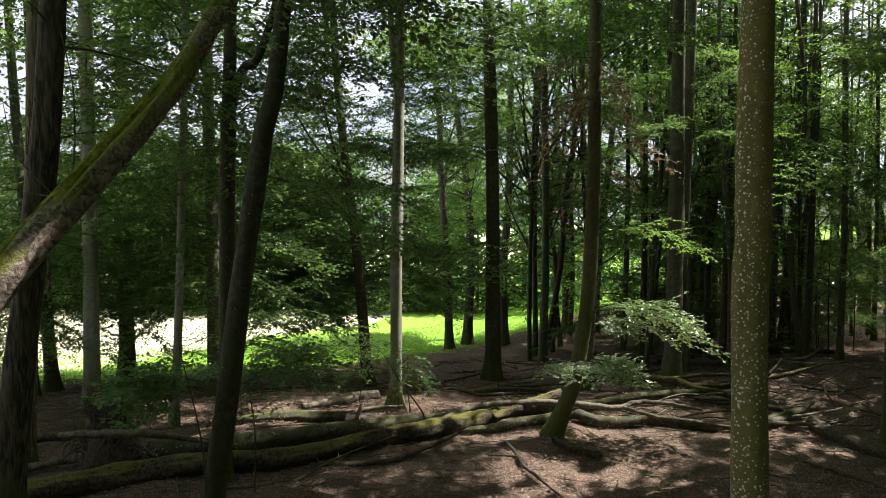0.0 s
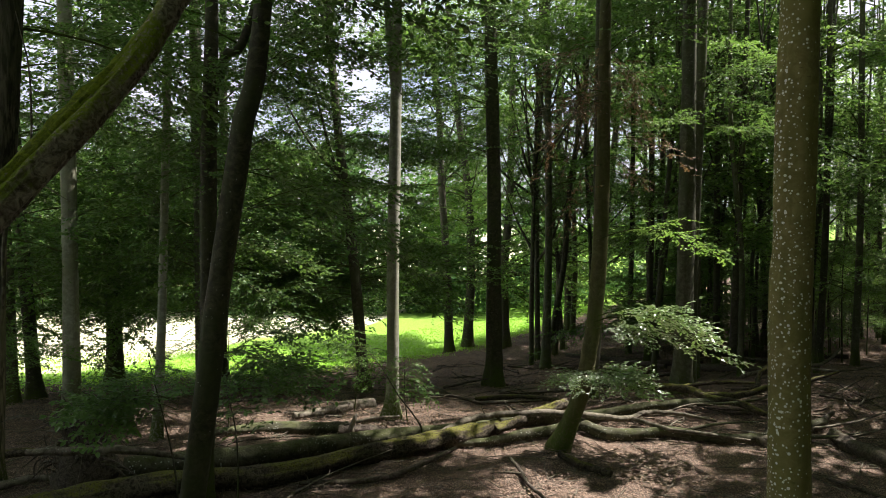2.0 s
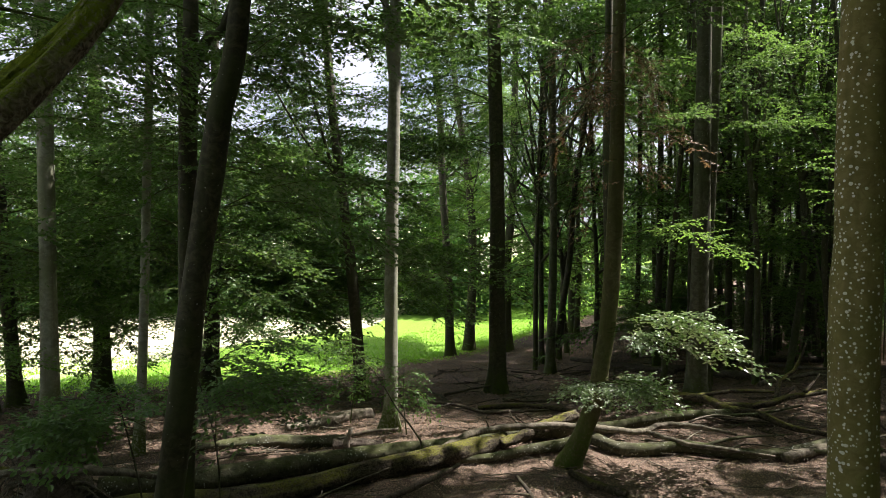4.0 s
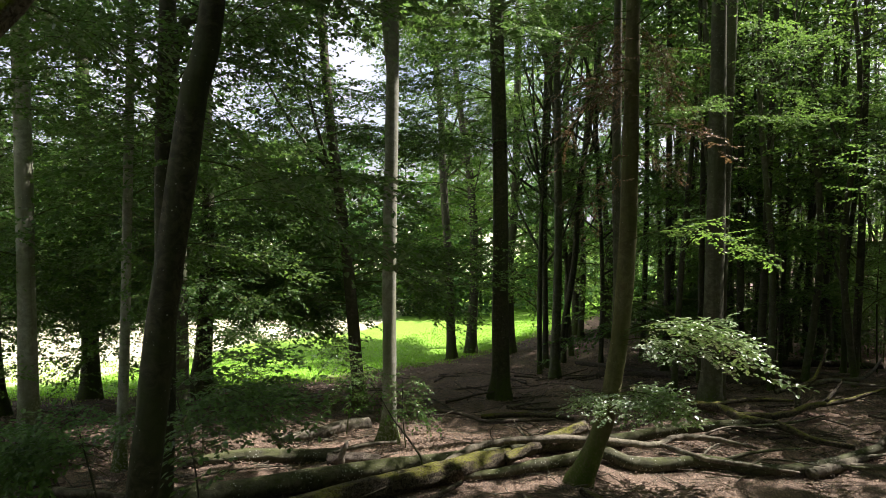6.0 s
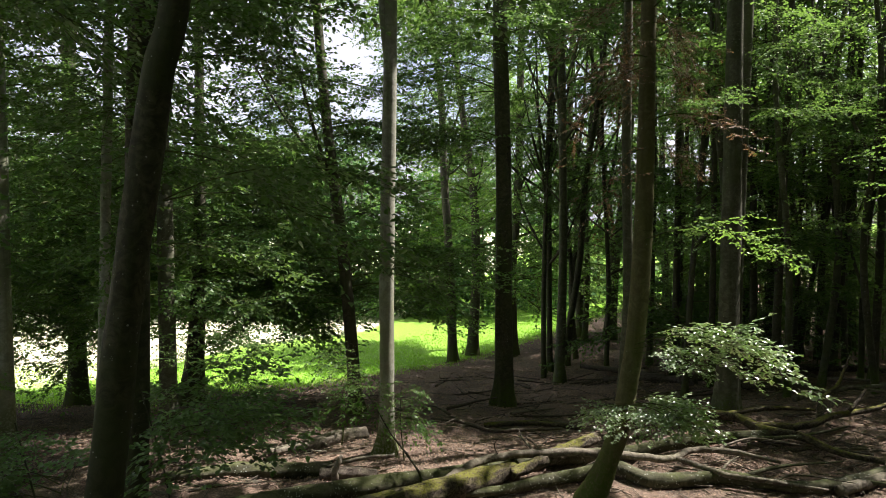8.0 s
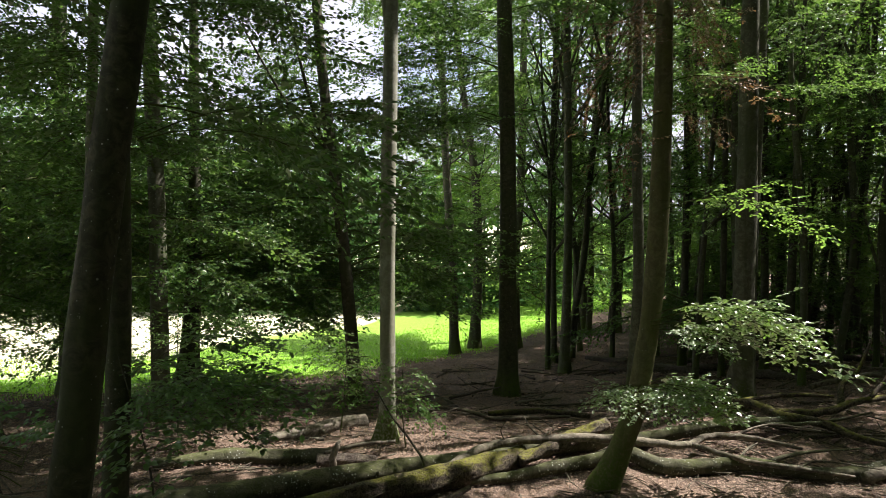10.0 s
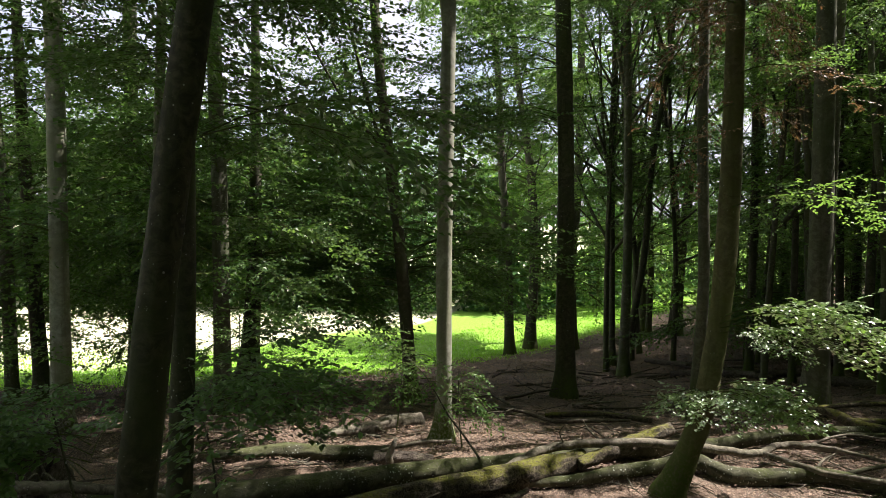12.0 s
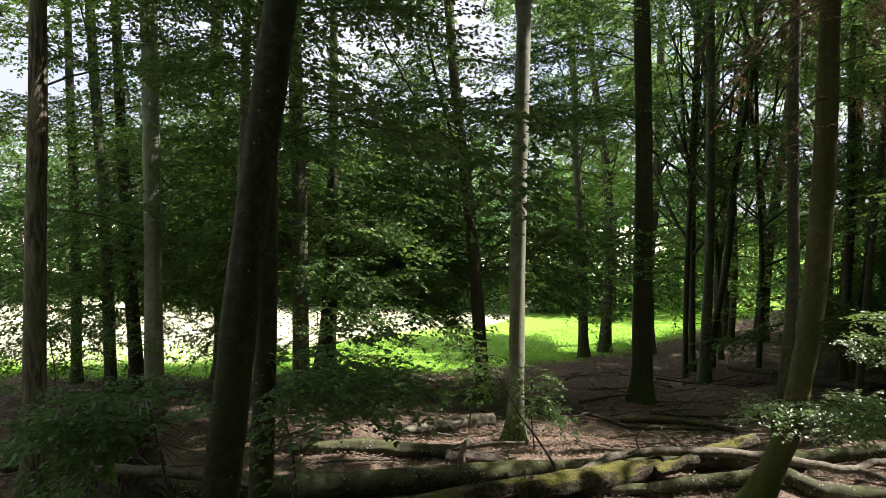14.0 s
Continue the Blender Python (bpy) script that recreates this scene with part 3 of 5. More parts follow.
    # high boughs, many above the view, added to shade the ground below
    for i in range(canopy):
        z = rng.uniform(canopy_low, 18.5)
        p = on_line(lines[0], min(z, top - 0.3))
        az = rng.uniform(0, 2 * math.pi)
        size, choice = canopy_scale * rng.uniform(0.7, 1.2), canopy_meshes or (BOUGHS_HIGH if y0 < 20.5 else BOUGHS_BIG)
        if choice is BOUGHS_HIGH and canopy_low < 16 and hangs_ahead(p[0], p[1], z, az):
            size, choice = size * 0.5, BOUGHS
        put_bough(base, (p[0], p[1], z), az, size, choice, rng, rng.normal(0.05, 0.15))
    return base


# ---- ground ----
def stretched(lo, hi, near, step, growth=1.16):
    a = list(np.arange(near[0], near[1], step))
    d, v = step, a[-1]
    while v < hi:
        d *= growth
        v += d
        a.append(v)
    d, v = step, a[0]
    while v > lo:
        d *= growth
        v -= d
        a.insert(0, v)
    return np.array(a)


gx, gy = stretched(-2500, 2500, (-20, 24), 0.35), stretched(-2500, 2500, (4, 44), 0.35)
XX, YY = np.meshgrid(gx, gy)
rough_ground = np.array([[noise.fractal(Vector((a * 1.1, b * 1.1, 0.3)), 1.0, 2.0, 3) for a in gx] for b in gy]) * 0.045 * smooth(70, 30, np.hypot(XX, YY - 15))
gv = np.stack([XX, YY, ground_height(XX, YY) + rough_ground], axis=2).reshape(-1, 3)
nx = len(gx)
gi = (np.arange(len(gy) - 1)[:, None] * nx + np.arange(nx - 1)[None, :]).reshape(-1, 1)
ground = new("ground", mesh_from("ground", gv, gi + np.array([[0, 1, nx + 1, nx]]), [ground_material()]))
tagged(ground, "forest floor of brown fallen leaves that falls to a sunlit green meadow", "ground", kind="structure")

# ---- the trees that stand singly ----
LONE = "tall grey beech with smooth bark on the leaf-strewn floor"
tree_thing("beech_tree", [[(3.50, 7.1, 0.1, 0.24), (3.44, 7.1, 3.5, 0.221), (3.45, 7.1, 4.77, 0.214), (3.47, 7.1, 7.26, 0.195)]], BARK_SPOTTED,
           "olive-brown beech trunk covered with round white lichen spots", flare=0.35, girth=0.87, seed=2, relief=((1.5, 0.10, 0.12), (4.0, 0.05, 0.3)), canopy=16, canopy_low=15.0, sides=24)
leaning = tree_thing("beech_tree", [[(2.48, 14.2, 0.0, 0.225), (2.75, 14.2, 0.67, 0.208), (3.05, 14.2, 1.7, 0.202), (3.31, 14.2, 4.24, 0.177), (3.38, 14.2, 9.71, 0.139)]], BARK_OLIVE,
           "leaning olive-grey beech with a mossy foot beside the fallen logs", flare=0.4, girth=0.84, seed=3, relief=((1.5, 0.10, 0.12), (4.0, 0.05, 0.3)), canopy=8, canopy_low=15.0, boughs=4, low=8.0, high=11, scale=1.0)
tree_thing("beech_tree", [[(4.45, 19.5, 0.0, 0.18), (4.61, 19.5, 2.85, 0.163), (4.53, 19.5, 6.23, 0.149), (4.53, 19.5, 9.54, 0.136)]], BARK_BEECH, LONE, girth=0.8, seed=4, canopy=9, canopy_low=15.0, boughs=4, low=7.0, high=11, scale=1.0)
tree_thing("beech_tree", [[(-1.26, 16.8, -0.12, 0.215), (-1.24, 16.8, 1.74, 0.19), (-1.22, 16.8, 4.74, 0.187), (-1.15, 16.8, 7.9, 0.175)],
                          [(-1.15, 16.8, 7.7, 0.12), (-1.28, 16.8, 9.16, 0.115), (-1.38, 16.8, 10.61, 0.095)]], BARK_PALE,
           "pale grey beech with a forked top and a sunlit mossy foot", flare=0.8, girth=0.82, seed=5, relief=((1.5, 0.10, 0.12), (4.0, 0.05, 0.3)), canopy=3, boughs=9, low=9.6, high=13, scale=1.3)
straight = tree_thing("beech_tree", [[(1.90, 24, -1.27, 0.41), (1.88, 24, 2.57, 0.352), (1.85, 24, 6.83, 0.33), (1.70, 24, 13.11, 0.277)]], BARK_BROWN,
           "stout brown-grey beech standing straight on the leaf litter", girth=0.76, seed=6, relief=((1.5, 0.10, 0.12), (4.0, 0.05, 0.3)), canopy=2, boughs=8, low=8.0, high=13, scale=1.2, sides=22)
tree_thing("beech_tree", [[(6.91, 19, 0.0, 0.35), (6.92, 19, 2.02, 0.321), (6.95, 19, 4.73, 0.304), (6.95, 19, 11.38, 0.228)]], BARK_BEECH,
           "thick grey beech behind the tangle of fallen branches", girth=0.76, seed=7, relief=((1.5, 0.10, 0.12), (4.0, 0.05, 0.3)), canopy=12, canopy_low=15.0, boughs=6, low=6.5, high=12, scale=1.0, sides=22)
tree_thing("beech_tree", [[(7.47, 19.8, 0.0, 0.19), (7.49, 19.8, 3.32, 0.176), (7.52, 19.8, 5.95, 0.19), (7.66, 19.8, 11.65, 0.17)]], BARK_BEECH,
           "slender grey beech close beside a thicker one, lit along one side", girth=0.8, seed=8, canopy=8, canopy_low=15.0, boughs=6, low=6, high=12, scale=1.3)
slanting = tree_thing("beech_tree", [[(-3.52, 9.25, 0.10, 0.187), (-3.22, 9.25, 1.86, 0.164), (-2.94, 9.25, 3.94, 0.152), (-2.61, 9.25, 5.99, 0.140), (-2.28, 9.25, 8.00, 0.119)]], BARK_BROWN,
           "dark slanting beech stem with rough bark scars", seed=9, relief=((1.5, 0.10, 0.12), (4.0, 0.05, 0.3)), canopy=2, boughs=5, low=6.6, high=9.5, scale=1.0, meshes=BOUGHS_NEAR)
tree_thing("beech_tree", [[(-4.07, 11.5, -0.46, 0.164), (-3.93, 11.5, 2.70, 0.143), (-3.88, 11.5, 5.77, 0.138), (-3.78, 11.5, 8.78, 0.102)],
                          [(-3.83, 11.5, 6.77, 0.088), (-3.58, 11.5, 7.54, 0.082), (-2.96, 11.5, 8.78, 0.061)]], BARK_BROWN,
           "dark forked beech stem in the shade", seed=10, canopy=2, boughs=15, low=5.0, high=11.0, scale=0.85)
tree_thing("oak_tree", [[(-6.35, 9, 0.1, 0.235), (-6.10, 9, 2.35, 0.208), (-5.88, 9, 3.97, 0.192), (-5.46, 9, 7.45, 0.168)]], BARK_RIDGED,
           "dark oak trunk with deeply ridged bark", "oak tree", seed=11, canopy=1, relief=((1.5, 0.10, 0.12), (4.0, 0.05, 0.3)), boughs=6, low=7, high=11, scale=1.0)
tree_thing("oak_tree", [[(-8.06, 12.1, 0.0, 0.175), (-7.98, 12.1, 1.5, 0.155), (-7.86, 12.1, 4.22, 0.140), (-7.72, 12.1, 7.73, 0.115)]], BARK_TAN,
           "slim brown trunk with finely ridged bark", "oak tree", seed=12, canopy=1, boughs=9, low=5, high=11, scale=1.0)
edge_a = tree_thing("beech_tree", [[(-12.83, 20.7, -0.8, 0.24), (-12.89, 20.7, 0.65, 0.202), (-13.02, 20.7, 2.88, 0.184), (-13.23, 20.7, 7.46, 0.147)]], BARK_DARK, "dark beech at the edge of the meadow", seed=13, canopy=1, canopy_low=16.5, canopy_meshes=BOUGHS_HIGH, boughs=13, low=0.6, high=8)
lone_west = tree_thing("beech_tree", [[(-9.19, 16.5, -0.1, 0.22), (-9.16, 16.5, 3.27, 0.183), (-9.15, 16.5, 6.92, 0.176), (-9.15, 16.5, 10.08, 0.161)]], BARK_PALE, "tall pale grey beech with smooth bark before the meadow", seed=14, canopy=1, boughs=10, low=3.5, high=12)
edge_b = tree_thing("beech_tree", [[(-12.0, 24, -1.14, 0.29), (-12.01, 24, 3.64, 0.245), (-12.05, 24, 9.36, 0.213), (-12.01, 24, 12.48, 0.192)]], BARK_DARK, "dark straight beech before the bright meadow", seed=15, canopy=1, canopy_low=16.5, canopy_meshes=BOUGHS_HIGH, boughs=14, low=0.8, high=9)
tree_thing("beech_tree", [[(-6.42, 15, 0.0, 0.14), (-6.29, 15, 2.06, 0.113), (-6.15, 15, 5.41, 0.107), (-5.99, 15, 9.6, 0.087)]], BARK_PALE, "slender pale grey beech stem", girth=0.85, seed=16, canopy=1, boughs=18, low=3.6, high=11, scale=1.1)
edge_d = tree_thing("beech_tree", [[(-6.98, 19.3, -0.4, 0.22), (-6.99, 19.3, 4.73, 0.197), (-7.05, 19.3, 7.28, 0.18), (-7.08, 19.3, 10.14, 0.154)]], BARK_BEECH, LONE, seed=17, canopy=1, canopy_low=16.5, canopy_meshes=BOUGHS_HIGH, boughs=11, low=2.0, high=8)
crowned = tree_thing("beech_tree", [[(-8.50, 24.5, -1.2, 0.36), (-8.30, 24.5, 1.06, 0.274), (-8.16, 24.5, 3.82, 0.219), (-8.09, 24.5, 7.99, 0.164)]], BARK_DARK,
           "dark broad-crowned beech whose boughs hang low over the meadow edge", seed=18, canopy=6, canopy_low=14.0, canopy_meshes=BOUGHS_HIGH, boughs=66, low=2.3, high=7.5, scale=1.5, meshes=BOUGHS)
bent = tree_thing("beech_tree", [[(-2.64, 22, -1.0, 0.21), (-2.73, 22, 0.79, 0.186), (-3.01, 22, 4.13, 0.166), (-3.47, 22, 8.02, 0.147), (-3.77, 22, 12.41, 0.117)]], BARK_DARK, "curved dark beech stem with low leafy boughs", side_bias=(0.0, 1.0), seed=19, canopy=6, canopy_low=14.0, canopy_meshes=BOUGHS_HIGH, limbs=5, boughs=40, low=2.6, high=10, scale=1.35)
edge_c = tree_thing("beech_tree", [[(0.35, 36, -2.5, 0.256), (0.26, 36, 1.78, 0.224), (-0.06, 36, 6.89, 0.192), (-0.29, 36, 11.95, 0.17), (-1.01, 36, 16.02, 0.11)]], BARK_DARK, "thin dark beech at the meadow's edge", side_bias=(0.0, 1.0), seed=20, canopy=4, limbs=7, boughs=36, low=1.2, high=11, scale=1.8, meshes=BOUGHS_LIGHT)
curved = tree_thing("beech_tree", [[(1.45, 38.5, -2.6, 0.3), (1.68, 38.5, 1.92, 0.256), (1.5, 38.5, 6.7, 0.23), (0.75, 38.5, 12.1, 0.17), (0.2, 38.5, 18.1, 0.13)]], BARK_DARK, "dark curved beech at the meadow's edge", side_bias=(0.0, 1.0), seed=21, canopy=4, limbs=7, boughs=36, low=1.2, high=11, scale=1.9, meshes=BOUGHS_LIGHT)
edge_e = tree_thing("beech_tree", [[(3.7, 38, -2.4, 0.27), (3.59, 38, 1.95, 0.253), (3.91, 38, 6.34, 0.219), (4.04, 38, 14.66, 0.169)]], BARK_DARK, "dark beech stem before the meadow", side_bias=(0.0, 1.0), seed=22, canopy=4, limbs=7, boughs=36, low=1.2, high=11, scale=1.8, meshes=BOUGHS_LIGHT)
tree_thing("beech_tree", [[(4.42, 28, -1.5, 0.30), (4.52, 28, 3.45, 0.236), (4.47, 28, 8.4, 0.224), (4.36, 28, 14.49, 0.187)], [(4.47, 28, 8.6, 0.12), (3.96, 28, 11.09, 0.099), (3.46, 28, 13.76, 0.087)]], BARK_BEECH,
           "grey beech with a side stem forking off high up", girth=0.66, side_bias=(0.4, 1.0), seed=23, canopy=2, limbs=4, boughs=18, low=4, high=13, scale=1.4)
tree_thing("beech_tree", [[(4.54, 31, -1.8, 0.16), (4.46, 31, 4.68, 0.138), (4.54, 31, 10.14, 0.124), (4.64, 31, 15.5, 0.11)], [(4.9, 30.6, -1.7, 0.17), (5.55, 30, 2.82, 0.16), (5.82, 30, 6.55, 0.133), (6.49, 30, 11.28, 0.107)]], BARK_DARK,
           "cluster of thin dark beech stems", girth=0.85, side_bias=(0.4, 1.0), seed=24, canopy=2, limbs=9, boughs=8, low=3, high=10, scale=1.5)
tree_thing("beech_tree", [[(8.41, 43, -2.4, 0.3), (8.24, 43, 4.64, 0.267), (7.63, 43, 9.95, 0.229), (7.84, 43, 17.45, 0.17)]], BARK_DARK, "dark beech beside the meadow", side_bias=(0.0, 1.0), seed=25, canopy=1, limbs=5, boughs=34, low=1, high=15, scale=2.0, meshes=BOUGHS_LIGHT)
tree_thing("beech_tree", [[(9.6, 40.5, -2.0, 0.42), (9.8, 40.5, 2.0, 0.36), (10.3, 40.5, 6.3, 0.28), (10.8, 40.5, 12.0, 0.19)], [(9.8, 40.5, 2.9, 0.24), (9.4, 40.5, 6.5, 0.19), (8.9, 40.5, 10.5, 0.16)]], BARK_DARK,
           "dark forking beech under a dense crown", girth=0.85, side_bias=(0.0, 1.0), seed=26, canopy=4, limbs=6, boughs=22, low=3, high=14, scale=1.8)
SLENDER = "slender dark beech stem forking high up before the sky"
for i, (x, y, r, lean) in enumerate(((4.05, 29.6, 0.10, 0.25), (5.7, 33.0, 0.12, -0.5), (6.5, 35.0, 0.13, 0.7), (8.1, 40.4, 0.17, 0.4), (7.0, 31.0, 0.10, -0.4))):
    f = float(ground_height(x, y))
    bend = 0.25 * math.sin(2.3 * i)
    tree_thing("beech_tree", [[(x, y, f, r * 1.1), (x + bend, y, f + 4.0, r), (x + 0.4 * lean - bend, y, f + 9.0, r * 0.8), (x + lean, y, f + 15.0, r * 0.5)],
                              [(x + 0.3 * lean, y, f + 7.0, r * 0.6), (x - 0.9 * lean, y, f + 10.0, r * 0.5), (x - 1.7 * lean, y, f + 15.0, r * 0.3)],
                              [(x + 0.35 * lean, y, f + 8.5, r * 0.5), (x + 1.6 * lean, y, f + 11.5, r * 0.4), (x + 2.0 * lean, y, f + 16.0, r * 0.25)]], BARK_DARK, SLENDER, seed=500 + i,
               canopy=2, canopy_scale=1.8, canopy_meshes=BOUGHS_POLE, limbs=8, boughs=5, low=f + 4.0, high=11.0, scale=1.3, meshes=BOUGHS_LIGHT, side_bias=(0.0, 1.2), sides=9, flare=0.3)
RIGHT = [((15.6, 30), 0.21, (15.7, 12.8), BARK_DARK), ((16.3, 30.2), 0.2, (16.8, 12.6), BARK_DARK), ((13.2, 23), 0.17, (13.3, 10.1), BARK_DARK), ((14.0, 22.3), 0.165, (13.96, 10.6), BARK_BEECH), ((21.8, 32), 0.155, (21.6, 14.5), BARK_DARK),
         ((9.08, 12.8), 0.19, (8.9, 9.2), BARK_DARK), ((13.5, 30), 0.19, (13.4, 12.6), BARK_DARK), ((8.48, 27), 0.19, (8.5, 11.8), BARK_DARK), ((8.87, 31), 0.175, (8.93, 12.8), BARK_DARK),
         ((13.8, 26), 0.135, (14.5, 10.8), BARK_DARK), ((-15.2, 21), 0.15, (-15.2, 9.3), BARK_DARK), ((-12.5, 19.2), 0.155, (-12.9, 10.0), BARK_BEECH)]
for i, ((x, y), r, (x2, z2), bark) in enumerate(RIGHT):
    f = float(ground_height(x, y))
    side_tree = tree_thing("beech_tree", [[(x, y, f, r * 1.05), (x * 0.6 + x2 * 0.4 + 0.08, y, f + (z2 - f) * 0.45, r * 0.92), (x2, y, z2, r * 0.75)]], bark, "slim dark beech in the shaded stand", girth=0.68 if x > 0 else 1.0, seed=60 + i, canopy=34 if 0 < x < 10 and y < 14 else 16 if 12 < x < 15 and y < 24 else 4, canopy_low=15.0 if y < 24 else 11.5,
               boughs=(3 if y < 14 else 9) if x > 0 else 22, low=f + (5.5 if 0 < x and y < 14 else 1.6), high=12.5, scale=0.9 if 0 < x and y < 14 else 1.4)
    if i == 5:
        rng = np.random.default_rng(71)
        for k in range(3):
            put_bough(side_tree, (8.95, y, rng.uniform(7.6, 9.8)), rng.normal(-2.9, 0.5), rng.uniform(0.7, 1.0), BOUGHS_LIGHT, rng, 0.0, force=True)

# boughs that hang low before the bright meadow
rng = np.random.default_rng(21)
for tree, x, y, count in ((edge_a, -12.85, 20.7, 9), (edge_b, -12.0, 24.0, 10), (edge_d, -6.98, 19.3, 5)):
    for i in range(count):
        z = rng.uniform(1.2, 4.2)
        put_bough(tree, (x, y, z), rng.uniform(0, 6.28), rng.uniform(0.9, 1.5), BOUGHS, rng, rng.normal(-0.12, 0.12), force=True)
def hang(tree, x, y, count, low, high, turn, spread, size, meshes, seed, tilt=-0.1):
    """Further boughs on one tree between two heights, about one direction."""
    rng = np.random.default_rng(seed)
    for i in range(count):
        put_bough(tree, (x, y, rng.uniform(low, high)), rng.normal(turn, spread), size * rng.uniform(0.75, 1.2), meshes, rng, rng.normal(tilt, 0.1), force=True)


hang(crowned, -8.4, 24.5, 11, 1.8, 3.2, 1.5, 0.6, 1.7, BOUGHS, 401)
hang(crowned, -8.4, 24.5, 8, 1.8, 3.0, -1.7, 0.7, 1.3, BOUGHS, 402)
hang(bent, -2.75, 22.0, 9, 1.9, 4.0, -1.3, 0.6, 1.25, BOUGHS, 403)
hang(bent, -2.75, 22.0, 5, 2.0, 3.4, 0.9, 0.5, 1.1, BOUGHS, 408)
hang(edge_a, -12.85, 20.7, 10, 1.8, 7.0, 0.0, 1.6, 1.25, BOUGHS, 451)
hang(edge_b, -12.0, 24.0, 10, 1.8, 7.0, 0.0, 1.6, 1.35, BOUGHS, 452)
hang(edge_c, 0.3, 36.0, 7, 1.0, 3.2, -1.6, 0.6, 1.7, BOUGHS_WOODY, 404, -0.02)
hang(edge_c, 0.3, 36.0, 3, 1.0, 3.2, 1.6, 0.5, 1.5, BOUGHS_WOODY, 405, -0.02)
hang(curved, 1.6, 38.5, 4, 0.8, 3.4, 1.7, 0.7, 1.7, BOUGHS_WOODY, 406, -0.02)
hang(edge_e, 3.65, 38.0, 3, 1.2, 4.0, 1.6, 0.7, 1.5, BOUGHS_WOODY, 407, -0.02)
hang(edge_d, -7.0, 19.3, 3, 2.2, 5.0, -1.2, 0.9, 1.2, BOUGHS, 423)
# leaves before the sky
hang(straight, 1.8, 24.0, 6, 10.2, 13.0, 0.0, 1.5, 1.15, BOUGHS, 427, 0.03)
hang(curved, 0.9, 38.5, 5, 11.0, 16.5, 0.0, 1.5, 1.5, BOUGHS_LIGHT, 428, 0.03)
hang(edge_e, 4.0, 38.0, 5, 10.5, 16.5, 0.0, 1.5, 1.5, BOUGHS_LIGHT, 429, 0.03)
hang(curved, 0.9, 38.5, 6, 8.0, 14.0, 1.2, 0.9, 1.5, BOUGHS, 441, 0.03)
hang(edge_e, 4.0, 38.0, 7, 8.5, 15.5, 0.4, 1.3, 1.6, BOUGHS, 442, 0.03)
hang(edge_d, -7.05, 19.3, 5, 8.0, 11.5, 0.8, 1.3, 1.25, BOUGHS, 424, 0.03)
hang(lone_west, -9.15, 16.5, 9, 7.5, 11.0, 0.6, 1.3, 1.25, BOUGHS, 425, 0.03)
hang(bent, -3.5, 22.0, 5, 9.0, 12.5, 0.0, 1.3, 1.2, BOUGHS, 426, 0.03)
hang(straight, 1.86, 24.0, 5, 9.0, 12.6, -1.5, 0.7, 1.25, BOUGHS, 411, 0.05)
hang(straight, 1.86, 24.0, 5, 9.5, 12.8, 1.6, 0.7, 1.2, BOUGHS, 412, 0.05)
rng = np.random.default_rng(5)
placed = [(p[0][0], p[0][1]) for p in RIGHT] + [(3.5, 7.1), (2.5, 14.2), (6.9, 19), (1.8, 24), (4.2, 28), (8.2, 36), (-1.3, 16.8), (4.5, 19.5)]
stand = 0
while stand < 120:
    x, y = rng.uniform(7.5, 34), rng.uniform(23, 58)
    if y < 0.95 * x + 8 or x < 0.315 * y or (x > 0.52 * y and y < 33) or in_meadow(x, y) > (-5 if x < 15 else -2) or any((x - a) ** 2 + (y - b) ** 2 < 1.6 for a, b in placed):
        continue
    placed.append((x, y))
    f, r = float(ground_height(x, y)), rng.uniform(0.06, 0.145)
    dx, dy = rng.normal(0, 0.7, 2)
    tree_thing("beech_tree", [[(x, y, f, r * 1.1), (x + dx * 0.3, y + dy * 0.3, f + 4, r * 0.95), (x + dx, y + dy, f + 11, r * 0.7)]], BARK_DARK, "thin dark beech pole in the dense stand", group="beech poles", seed=100 + stand,
               limbs=1, boughs=6 if y < 42 else 3, low=f + 2.4, high=12.0, scale=1.25, meshes=BOUGHS_POLE, canopy=1, canopy_meshes=BOUGHS_POLE, canopy_scale=2.3, sides=8, flare=0.3)
    stand += 1
# slim stems at the front of the stand, bare to a good height
front = 0
while front < 15:
    y = rng.uniform(21, 32)
    x = y * rng.uniform(0.32, 0.57)
    if any((x - a) ** 2 + (y - b) ** 2 < 1.0 for a, b in placed):
        continue
    placed.append((x, y))
    f, r = float(ground_height(x, y)), rng.uniform(0.06, 0.115)
    dx, bow = rng.normal(0, 0.6), rng.normal(0, 0.22)
    tree_thing("beech_tree", [[(x, y, f, r * 1.15), (x + dx * 0.3 + bow, y, f + 4, r), (x + dx * 0.7 - bow, y, f + 8.5, r * 0.85), (x + dx, y, f + 13, r * 0.6)],
                              [(x + dx * 0.55, y, f + 6.5, r * 0.5), (x + dx * 0.5 + 5 * bow, y, f + 9.5, r * 0.4), (x + dx * 0.4 + 7 * bow, y, f + 13, r * 0.25)]], BARK_BEECH if front % 3 else BARK_DARK,
               "slim bowed beech stem at the front of the stand", group="beech poles", seed=600 + front, limbs=1, boughs=4, low=f + 4.5, high=12.0, scale=1.0, meshes=BOUGHS if front % 3 else BOUGHS_LIGHT, canopy=0, canopy_meshes=BOUGHS_POLE, canopy_scale=2.0, sides=8, flare=0.3)
    front += 1
